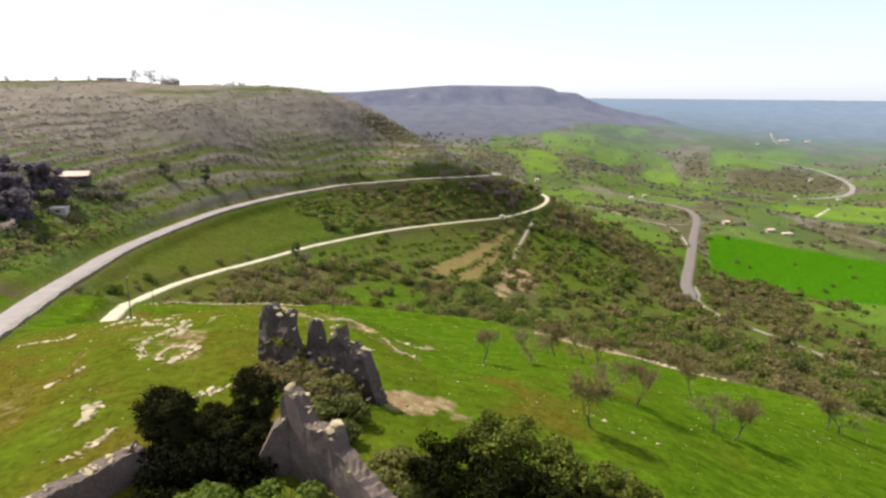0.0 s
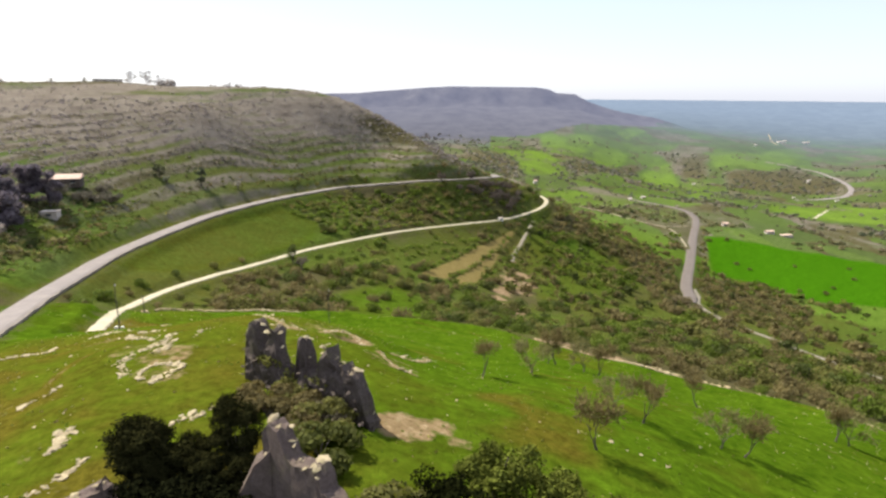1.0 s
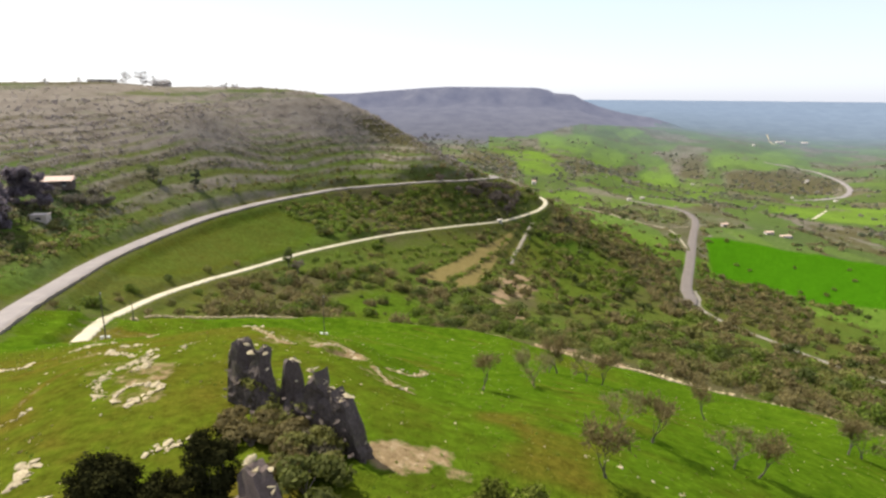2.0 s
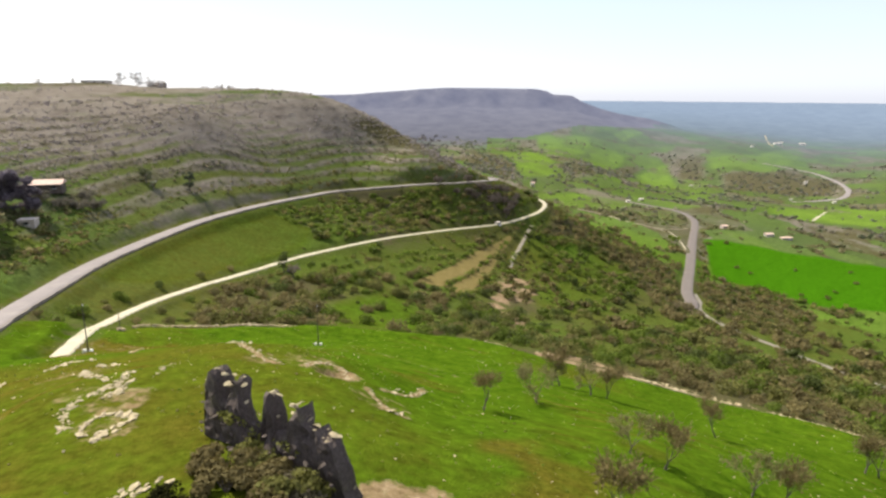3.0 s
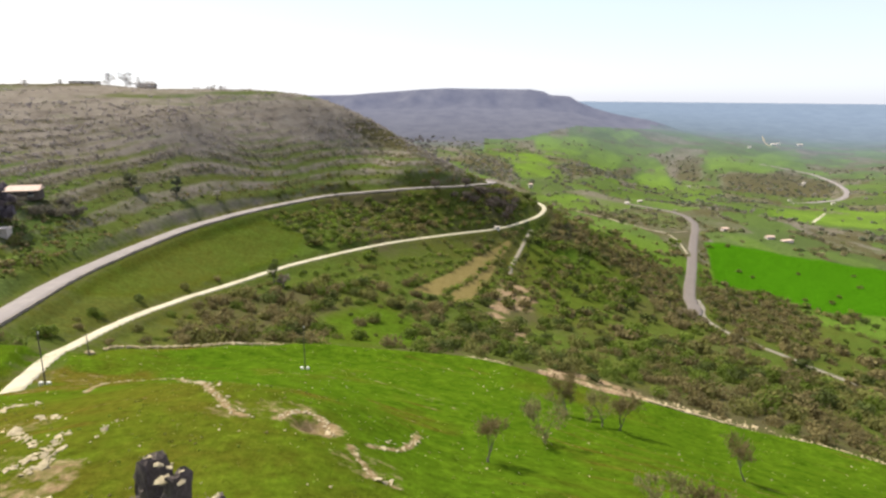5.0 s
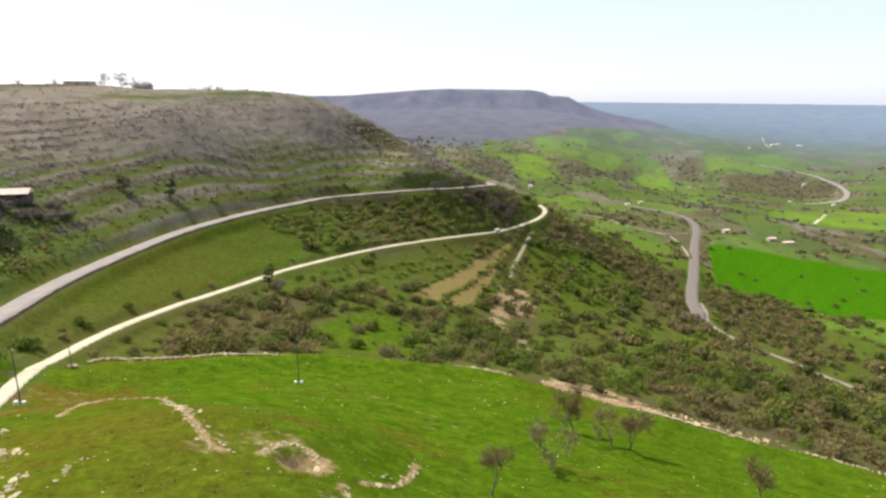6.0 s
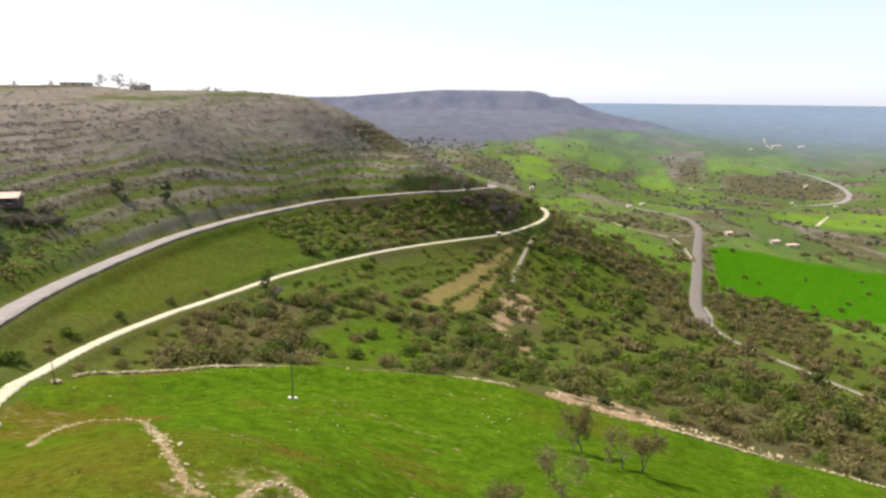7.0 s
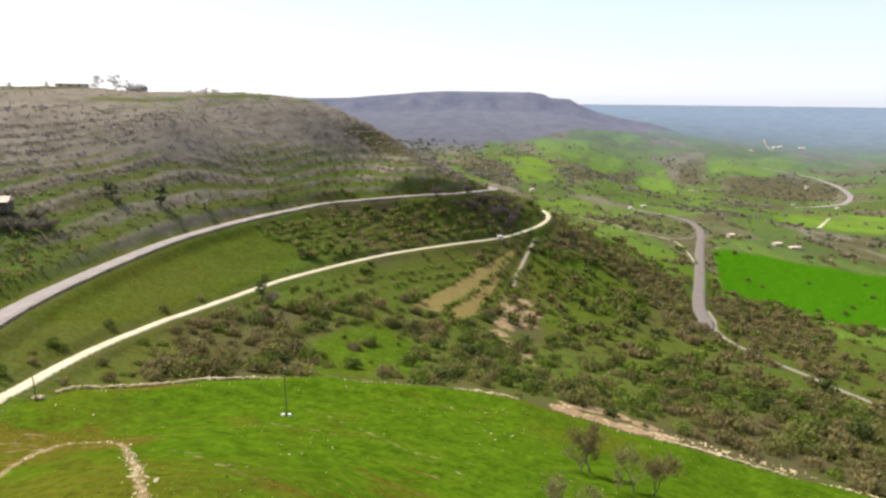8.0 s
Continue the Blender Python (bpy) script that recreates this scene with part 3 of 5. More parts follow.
    if far.any():
        fx, fy, fr, fb = x[far], y[far], r[far], b[far]
        v, e = parcels(fx + 40 * wave(fx, fy, 150, 2), fy, 62, 3)
        v = v - 0.12 * ease(fb, radians(23), radians(35))
        w, _ = parcels(fx * 1.1 + 300, fy + 30 * wave(fx, fy, 90, 2), 31, 5)
        sown, rough = np.zeros(len(fx)), np.zeros(len(fx))
        for poly, amount in SOWN:
            sown = np.maximum(sown, amount * inside(poly, fx, fy, 9.0) * np.clip(0.25 + 0.5 * v + 0.6 * w, 0, 1))
        for poly in ROUGH:
            rough = np.maximum(rough, inside(poly, fx, fy, 22.0))
        hills = (1 - ease(fb + 0.05 * (wave(fx, fy, 160, 2) - 0.5), radians(0.5), radians(4))) * ease(fr, 480, 620)
        rough = np.maximum(rough, 0.5 * hills)
        rough = np.clip(rough + 0.5 * (wave(fx, fy, 75, 3) - 0.5) * (rough > 0.02), 0, 1) * (1 - sown)
        patchwork = (0.55 * ease(v, 0.62, 0.68) + 0.45 * ease(w, 0.6, 0.75)) * wave(fx + 60, fy, 90, 2) * (1 - rough)
        east = wheat[far]
        crop[far] = np.maximum(sown, 0.8 * patchwork) * (1 - east)
        wheat[far] = np.maximum(east, 0.45 * sown * (fr < 1150) * ease(fb, radians(20), radians(28)))
        lush[far] = np.maximum(np.where(v > 0.4, 0.78 + 0.5 * (v - 0.5), 0.5), 1.2 * east)
        hedge = (1 - ease(e, 3, 8)) * ease(wave(fx, fy, 35, 2), 0.4, 0.55)
        heath[far] = np.maximum(heath[far], np.where(v < 0.3, 0.5, 0.12) + 0.5 * rough + 0.6 * (wave(fx, fy, 60, 3) - 0.5)) * (1 - np.maximum(east, sown))
        scrub[far] = np.maximum(scrub[far], np.maximum(np.maximum(0.7 * rough, 0.72 * hedge), np.where(v < 0.3, 0.3 + 0.3 * w, 0.15 * (w < 0.3)))) * (1 - np.maximum(east, 0.8 * sown))
        # the dull green thickens with range, haze put into the valley's colour
        dull_hazy_turf[far] = np.maximum(dull_hazy_turf[far], ease(fr, 390, 560) * (0.62 + 0.45 * (wave(fx, fy, 120, 2) - 0.3)))
    dull_hazy_turf = dull_hazy_turf * (1 - np.clip(1.2 * wheat, 0, 1))
    return lush, bare, scrub, np.clip(heath, 0, 1), wheat, dull_hazy_turf, tilled, clay, crop


# Worn earth and rock: x, y, radius, amount.
BARE_SPOTS = [(-2.0, 34.2, 2.8, 0.62), (-0.2, 35.2, 2.0, 0.55), (1.2, 33.4, 1.4, 0.5), (-8, 54.5, 3.0, 0.55), (-10.5, 56.5, 4.5, 0.42), (-14, 55, 3.5, 0.4), (-4, 50, 4, 0.38), (-20, 44, 3.6, 0.45), (-19, 40.5, 3.4, 0.42), (-28, 53, 5, 0.38), (-21, 31, 2.0, 0.35), (23, 123.5, 4.5, 0.8), (28, 121.5, 4.5, 0.85), (33, 120, 4.5, 0.85),
              (38, 119, 4.0, 0.8), (44, 117, 3.5, 0.45), (50, 113.5, 3.0, 0.42), (21, 206, 5.0, 0.7), (24, 212, 6, 0.6), (26, 228, 6, 0.65), (33, 238, 5, 0.6), (34, 228, 6, 0.6), (19, 196, 5, 0.6), (21, 184, 5, 0.5), (25, 129, 3.5, 0.85), (29, 128.5, 3.5, 0.85), (33, 127.5, 3.5, 0.85), (37, 124.5, 3.5, 0.8), (-24, 46, 2.5, 0.4)]
OUTCROPS = [[(-30.8, 66), (-32, 70), (-34, 75), (-34.5, 79.5), (-31.5, 80), (-28, 77), (-24.3, 71.4)], [(-24.3, 71.4), (-20.6, 65.5), (-17.9, 60.8), (-15.7, 57.4), (-14.3, 55.2), (-12.6, 53.8)],
            [(-10.7, 54.2), (-10.4, 56.0), (-9.7, 56.9), (-8.8, 57.0), (-8.0, 56.4), (-7.5, 55.4), (-7.0, 53.8)], [(-5.4, 52.6), (-4.6, 50.8), (-3.4, 49), (-2.2, 48.6)], [(-4.4, 54.0), (-2.2, 56.6), (-1.2, 62.8)]]
WALL_ENDS = [p for p in BOUNDARY if p[0] < -26 or p[0] > 34]                # where the wall round the field stands clear of the turf
TRAILS = [[(-17, 101), (-9.4, 93.5), (-1.8, 85.5), (3, 81)], [(-18.8, 91.5), (-10.6, 88.9), (-1.8, 86.4), (4, 85)], [(-24.5, 72.9), (-20.9, 74), (-12.1, 64.2)], [(28, 69), (34, 68), (42, 62.5), (49, 57)]]
BARE_LINES = [(smooth_line(p, 0.5), 0.58) for p in OUTCROPS] + [(smooth_line(p, 0.5), 0.41) for p in TRAILS] + [(np.array(WALL_ENDS[k:k + 30]), 0.43) for k in range(0, len(WALL_ENDS), 29)]


def fast_mesh(name, verts, faces, smooth=True):
    """A mesh from arrays; every face has the same number of corners."""
    me = bpy.data.meshes.new(name)
    verts, faces = np.asarray(verts, np.float32), np.asarray(faces, np.int32)
    me.vertices.add(len(verts))
    me.vertices.foreach_set("co", verts.ravel())
    me.loops.add(faces.size)
    me.loops.foreach_set("vertex_index", faces.ravel())
    me.polygons.add(len(faces))
    me.polygons.foreach_set("loop_start", np.arange(0, faces.size, faces.shape[1], dtype=np.int32))
    me.polygons.foreach_set("use_smooth", np.full(len(faces), smooth))
    me.update(calc_edges=True)
    return me


def paint(me, name, values):
    """A colour for each vertex, as an attribute."""
    a = me.attributes.new(name, "FLOAT_COLOR", "POINT")
    rgba = np.ones((len(me.vertices), 4), np.float32)
    rgba[:, :3] = values
    a.data.foreach_set("color", rgba.ravel())


def build_ground():
    """One sheet of land, finest in the field, out to the plain; beyond that the hazy distance goes on to the horizon."""
    front = np.radians(np.arange(-50, 50.01, 0.2))
    behind = np.radians(np.arange(56, 305, 6))
    bearing = np.concatenate([front, behind])
    rad = np.concatenate([np.linspace(0.5, 38, 30)[:-1], np.arange(38, 165, 0.5), np.arange(165, 430, 1.3), np.exp(np.linspace(np.log(430), np.log(4850), 230))])
    nb, nr = len(bearing), len(rad)
    x = (rad[:, None] * np.sin(bearing)).ravel()
    y = (rad[:, None] * np.cos(bearing) + HUB).ravel()
    z = height(x, y)
    i, j = np.meshgrid(np.arange(nr - 1), np.arange(nb), indexing="ij")
    j2 = (j + 1) % nb
    quads = np.stack([i * nb + j, i * nb + j2, (i + 1) * nb + j2, (i + 1) * nb + j], -1).reshape(-1, 4)[:, ::-1]
    r = np.hypot(x, y - HUB)
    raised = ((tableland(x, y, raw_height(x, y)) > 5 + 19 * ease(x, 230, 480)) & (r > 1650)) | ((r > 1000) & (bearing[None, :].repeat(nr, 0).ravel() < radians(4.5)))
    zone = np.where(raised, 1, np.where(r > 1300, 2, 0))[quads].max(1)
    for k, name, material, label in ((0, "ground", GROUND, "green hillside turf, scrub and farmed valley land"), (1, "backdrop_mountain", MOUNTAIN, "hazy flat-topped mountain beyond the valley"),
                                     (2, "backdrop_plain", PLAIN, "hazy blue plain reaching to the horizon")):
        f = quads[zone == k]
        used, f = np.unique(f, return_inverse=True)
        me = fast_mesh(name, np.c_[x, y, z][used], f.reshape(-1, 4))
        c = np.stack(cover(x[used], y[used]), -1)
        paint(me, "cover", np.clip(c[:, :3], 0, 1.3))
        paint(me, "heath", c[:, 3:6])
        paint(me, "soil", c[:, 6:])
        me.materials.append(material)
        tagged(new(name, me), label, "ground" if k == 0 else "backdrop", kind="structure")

build_ground()


def build_way(name, way, material, label, camber=0.06):
    """A road surface: a ribbon with a slight crown and edges that dip into the verge."""
    p, n = way.line, len(way.line)
    d = np.gradient(p, axis=0)
    d /= np.linalg.norm(d, axis=1)[:, None]
    side = np.c_[d[:, 1], -d[:, 0]]
    rough = 0.25 * (wave(p[:, 0] * 3, p[:, 1] * 3, 9, 2) - 0.5)
    cols = []
    for u, dz in ((-1.06, -0.18), (-1, 0.0), (-0.5, camber * 0.7), (0, camber), (0.5, camber * 0.7), (1, 0.0), (1.06, -0.18)):
        q = p + side * (way.width / 2 * u + (rough * abs(u)))[:, None] if abs(u) >= 1 else p + side * (way.width / 2 * u)
        cols.append(np.c_[q, way.z + 0.06 + dz])
    v = np.stack(cols, 1).reshape(-1, 3)
    m = len(cols)
    i, j = np.meshgrid(np.arange(n - 1), np.arange(m - 1), indexing="ij")
    f = np.stack([i * m + j, i * m + j + 1, (i + 1) * m + j + 1, (i + 1) * m + j], -1).reshape(-1, 4)
    me = fast_mesh(name, v, f[:, ::-1])
    me.materials.append(material)
    return tagged(new(name, me), label, "road", kind="structure")


build_way("road_upper", UPPER_ROAD, ASPHALT, "pale worn asphalt road winding along the hillside")
build_way("road_lower", LOWER_ROAD, GRAVEL, "narrow white gravel lane below the hillside road")
build_way("road_valley", VALLEY_ROAD, DARK_ASPHALT, "grey asphalt country road down in the valley")
build_way("lane_valley", VALLEY_LANE, LANE, "narrow pale lane leaving the valley road through scrub")
build_way("road_far", FAR_ROAD, ASPHALT, "distant asphalt road in a wide hairpin bend")
build_way("track_side", SIDE_TRACK, TRACK, "pale dirt track joining the valley road")
build_way("track_fork", FORK_TRACK, TRACK, "short pale dirt fork beside the valley road")
build_way("track_plain", PLAIN_TRACK, TRACK, "distant white track on the plain")
build_way("track_pale", PALE_TRACK, GRAVEL, "short white gravel track across the green fields")
build_way("track_field", FIELD_PATH, LANE, "dirt farm track down through the scrub")


# ---- helpers for things ----
def part(name, data, material, parent, label=""):
    """One mesh object under a thing or a part; data is a bmesh or a mesh."""
    if isinstance(data, bmesh.types.BMesh):
        me = bpy.data.meshes.new(name)
        data.to_mesh(me)
        data.free()
    else:
        me = data
    if material and not me.materials:
        me.materials.append(material)
    ob = new(name, me)
    ob.parent = parent
    return tagged(ob, label)


def thing(name, x, y, z, label, category, group="", kind="", turn=0.0):
    ob = new(name)
    ob.empty_display_size = 0.3
    ob.location, ob.rotation_euler = (x, y, z), (0, 0, radians(turn))
    return tagged(ob, label, category, group, kind)


def box(bm, x0, x1, y0, y1, z0, z1, bevel=0.0):
    made = bmesh.ops.create_cube(bm, size=1.0, matrix=Matrix.LocRotScale(((x0 + x1) / 2, (y0 + y1) / 2, (z0 + z1) / 2), None, (x1 - x0, y1 - y0, z1 - z0)))
    if bevel:
        edges = list({e for v in made["verts"] for e in v.link_edges})
        bmesh.ops.bevel(bm, geom=edges, offset=bevel, segments=1, affect="EDGES")


def tube(verts, faces, a, b, ra, rb, sides=5):
    """Adds a tapered tube from a to b to lists of vertices and quads."""
    a, b = np.array(a, float), np.array(b, float)
    d = (b - a) / (np.linalg.norm(b - a) + 1e-9)
    u = np.cross(d, (0.3, 0.9, 0.2))
    u /= np.linalg.norm(u)
    w = np.cross(d, u)
    k = len(verts)
    for p, r in ((a, ra), (b, rb)):
        for i in range(sides):
            g = 2 * math.pi * i / sides
            verts.append(p + r * (math.cos(g) * u + math.sin(g) * w))
    for i in range(sides):
        j = (i + 1) % sides
        faces.append((k + i, k + j, k + sides + j, k + sides + i))


def cards(centres, normals, half, long=1.0, rs=np.random):
    """Leaf-sized quads at centres; normals need not be unit length."""
    n = normals / (np.linalg.norm(normals, axis=1)[:, None] + 1e-9)
    u = np.cross(n, rs.normal(size=n.shape))
    u /= np.linalg.norm(u, axis=1)[:, None] + 1e-9
    w = np.cross(n, u)
    h = np.asarray(half)[:, None]
    corners = np.stack([centres - u * h * long, centres - w * h * 0.8, centres + u * h * long, centres + w * h * 0.8], 1)
    return corners.reshape(-1, 3), np.arange(4 * len(centres)).reshape(-1, 4)


def foliage(centre, size, tint, leaves, leaf, squash=0.8, seed=1, lobes=5, spread=0.55):
    """Arrays for many lumpy shrubs at once: leaf quads and their colours."""
    rs = np.random.RandomState(seed)
    n = len(centre)
    off = rs.normal(size=(n, lobes, 3))
    off /= np.linalg.norm(off, axis=2)[:, :, None]
    off *= spread
    off[:, :, 2] = np.abs(off[:, :, 2]) * 0.9 - 0.1
    who = np.repeat(np.arange(n), leaves)
    lobe = rs.randint(0, lobes, len(who))
    d = rs.normal(size=(len(who), 3))
    d /= np.linalg.norm(d, axis=1)[:, None]
    reach = (0.45 + 0.2 * rs.rand(n, lobes))[who, lobe] * rs.rand(len(who)) ** 0.25
    p = (off[who, lobe] + d * reach[:, None]) * size[who][:, None]
    p[:, 2] = np.maximum(p[:, 2] * squash + 0.42 * size[who] * squash, 0.02)
    v, f = cards(centre[who] + p, d + rs.normal(size=d.shape) * 0.6 + (0, 0, 0.25), size[who] * leaf * (0.6 + 0.8 * rs.rand(len(who))), 1.15, rs)
    shade = tint[who] * (0.8 + 0.4 * rs.rand(len(who)))[:, None]
    return v, f, np.repeat(shade, 4, 0)


def foliage_mesh(name, *args, material=None, **kw):
    v, f, c = foliage(*args, **kw)
    me = fast_mesh(name, v, f, smooth=False)
    paint(me, "tint", c)
    me.materials.append(material or LEAF)
    return me


DRY_TWIG, OLIVE, GREEN, DARK = (0.172, 0.141, 0.056), (0.15, 0.147, 0.04), (0.112, 0.152, 0.02), (0.08, 0.098, 0.024)


def palette(rs, n, weights, colours):
    k = rs.choice(len(colours), n, p=np.array(weights) / np.sum(weights))
    return np.array(colours)[k] * (0.75 + 0.5 * rs.rand(n))[:, None]


def way_gap(x, y):
    """Distance to the nearest road edge."""
    best = np.full(len(x), 1e9)
    for w in WAYS:
        line = w.line[::2]
        for part_ in np.array_split(np.arange(len(x)), max(1, len(x) // 4000)):
            d = np.sqrt(((x[part_, None] - line[:, 0]) ** 2 + (y[part_, None] - line[:, 1]) ** 2).min(1)) - w.width / 2
            best[part_] = np.minimum(best[part_], d)
    return best


def fields(x, y):
    return np.max([inside(p, x, y, 1.0) for p in (EAST_FIELD, MEADOW, STRIP_ONE, STRIP_TWO)], axis=0)


# ---- scrub and groves ----
def scatter_scrub():
    rs = np.random.RandomState(11)
    n = 17500
    x, y = rs.uniform(-60, 330, n), rs.uniform(70, 430, n)
    r = np.hypot(x, y - HUB)
    keep = (np.abs(np.arctan2(x, y - HUB)) < radians(47)) & (r < 430)
    x, y = x[keep], y[keep]
    side = line_side(BOUNDARY, x, y)
    dense = wave(x, y, 34, 3) + 0.3 * (wave(x, y, 11, 1) - 0.5)
    thicket = np.maximum(inside(THICKET, x, y, 6.0), inside(ROADSIDE, x, y, 6.0))
    thicket = np.maximum(thicket, inside(BROWN_SCRUB, x, y, 6.0))
    want = np.maximum(np.where(dense > 0.41, 0.8, 0.3), thicket) * (1 - 0.72 * inside(OPEN_GREEN, x, y, 5.0)) * (1 - 0.5 * inside(CLAY_BANK, x, y, 3.0))
    want = want * (1 - 0.72 * inside(GREEN_EDGE, x, y, 6.0))
    tall = ease(x, 45, 75) * (1 - ease(y, 235, 275))
    want = want * (1 - 0.38 * tall)
    gap = way_gap(x, y)
    keep = (side > np.where((x > 18) & (x < 50), 9.0, 2.2)) & (hill_side(x, y) < 0.4) & (fields(x, y) < 0.3) & (gap > 2.2) & (inside(ORCHARD, x, y, 1.0) < 0.5) & (rs.rand(len(x)) < want)
    x, y, gap, thicket, tall = x[keep], y[keep], gap[keep], thicket[keep], tall[keep]
    size = (0.85 + 2.7 * rs.rand(len(x)) ** 1.6) * (1 + 0.35 * tall)
    size = np.minimum(size, 0.55 * gap)
    # rows of the old grove below the lane
    ox, oy = [], []
    for row in range(9):
        for p, q in zip(LOWER_ROAD.line, np.gradient(LOWER_ROAD.line, axis=0)):
            u = np.array((q[1], -q[0])) / np.linalg.norm(q)
            o = p + u * (6 + 5.5 * row)
            ox.append(o[0] + rs.normal() * 0.7)
            oy.append(o[1] + rs.normal() * 0.7)
    # overgrown terraces between the two roads
    for row in range(9):
        for p, q in zip(LOWER_ROAD.line, np.gradient(LOWER_ROAD.line, axis=0)):
            u = np.array((-q[1], q[0])) / np.linalg.norm(q)
            for _ in range(2):
                o = p + u * (4 + 3.6 * row) + rs.normal(size=2) * 0.55
                ox.append(o[0])
                oy.append(o[1])
    ox, oy = np.array(ox), np.array(oy)
    up = inside(BANK, ox, oy, 1.0) * (wave(ox, oy, 16, 2) > 0.36)
    keep = (((inside(ORCHARD, ox, oy, 1.0) > 0.5) & (rs.rand(len(ox)) < 0.75)) | ((up > 0.5) & (rs.rand(len(ox)) < 0.8))) & (fields(ox, oy) < 0.3) & (way_gap(ox, oy) > 1.4)
    ox, oy = ox[keep], oy[keep]
    for (ax, ay), (bx, by) in (((2, 202), (31, 275)), ((-9, 199), (27, 280)), ((12, 201), (35, 270))):
        t = rs.rand(46)
        ox, oy = np.concatenate([ox, ax + (bx - ax) * t + rs.normal(size=46) * 0.5]), np.concatenate([oy, ay + (by - ay) * t + rs.normal(size=46) * 0.5])
    brown = wave(x + 300, y, 40, 2) + 0.5 * thicket - 0.4 * inside(DEEP_GREEN, x, y, 6.0) - 0.3 * inside(OPEN_GREEN, x, y, 6.0) - 0.3 * inside(GREEN_EDGE, x, y, 6.0)
    tint = np.where((brown > 0.53)[:, None], palette(rs, len(x), (6, 3, 1.0, 0.6), (DRY_TWIG, OLIVE, GREEN, DARK)), palette(rs, len(x), (1.6, 4, 3.4, 1.6), (DRY_TWIG, OLIVE, GREEN, DARK)))
    tint = np.concatenate([tint, 1.4 * palette(rs, len(ox), (0.6, 2.5, 6, 0.8), (DRY_TWIG, OLIVE, GREEN, DARK))])
    size = np.concatenate([size, 0.9 + 0.9 * rs.rand(len(ox))])
    x, y = np.concatenate([x, ox]), np.concatenate([y, oy])
    c = np.c_[x, y, height(x, y) - 0.15]
    near = np.hypot(x, y - 20) < 190
    for name, pick, leaves, leaf in (("scrub_near", near, 250, 0.082), ("scrub_far", ~near, 64, 0.165)):
        me = foliage_mesh(name, c[pick], size[pick], tint[pick], leaves, leaf, seed=5, spread=0.42, squash=0.75)
        tagged(new(name, me), "thick olive and bare brown scrub bushes on the slope", "scrub", kind="stuff")


ORCHARD = [(-34, 200), (-22, 215), (-8, 238), (8, 254), (24, 272), (20, 268), (4, 232), (-10, 203), (-22, 190), (-34, 186)]


def scatter_hill():
    rs = np.random.RandomState(12)
    n = 110000
    x, y = rs.uniform(-330, 40, n), rs.uniform(90, 430, n)
    keep = (np.abs(np.arctan2(x, y - HUB)) < radians(47)) & (hill_side(x, y) > 0.3)
    x, y = x[keep], y[keep]
    z = raw_height(x, y)
    _, k = terrace(x, y, z)
    low, top = 1 - ease(z, -12, 8), ease(z, 15, 20)
    row = ease(k, 0.5, 0.62) * (1 - ease(k, 0.86, 0.98))
    nose = inside(NOSE, x, y, 12.0)
    patch = thicket_bands(x, y, z)
    want = row * (0.28 + 0.45 * patch) * ease(wave(x, y, 17, 2), 0.3, 0.52) + 0.26 * patch * (1 - 0.6 * low) + 0.06 + 0.13 * low * ease(wave(x, y, 13, 2), 0.4, 0.6) + 0.34 * (1 - ease(y, 130, 185)) * ease(wave(x, y, 14, 2), 0.38, 0.58)
    verge = 1 - ease(road_reach(x, y), 4, 16)
    want = np.maximum(np.maximum(want * (1 - 0.8 * top), 0.36 * nose), 0.3 * verge * ease(wave(x + 9, y, 10, 2), 0.35, 0.55))
    keep = (fields(x, y) < 0.3) & (way_gap(x, y) > 1.8) & (rs.rand(len(x)) < want)
    x, y, nose, z = x[keep], y[keep], nose[keep], z[keep]
    size = 0.42 + 0.62 * rs.rand(len(x)) ** 2 + (1 - ease(y, 130, 175)) * 0.9 * rs.rand(len(x)) + 0.3 * nose
    # bushes high up take paler, greyer tints, haze put into the colour
    lift = np.maximum(ease(z, -12, 6), nose)[:, None]
    tint = palette(rs, len(x), (2.4, 4, 2.6, 1), (DRY_TWIG, OLIVE, GREEN, DARK)) * 1.05 * (1 - lift) + lift * palette(rs, len(x), (4, 3, 2), ((0.27, 0.232, 0.215), (0.26, 0.236, 0.172), (0.22, 0.195, 0.188)))
    me = foliage_mesh("hill_scrub", np.c_[x, y, height(x, y) - 0.15], size, tint, 14, 0.29, seed=6, squash=0.5, spread=0.75)
    tagged(new("hill_scrub", me), "low dry bushes along the hillside terraces", "scrub", kind="stuff")


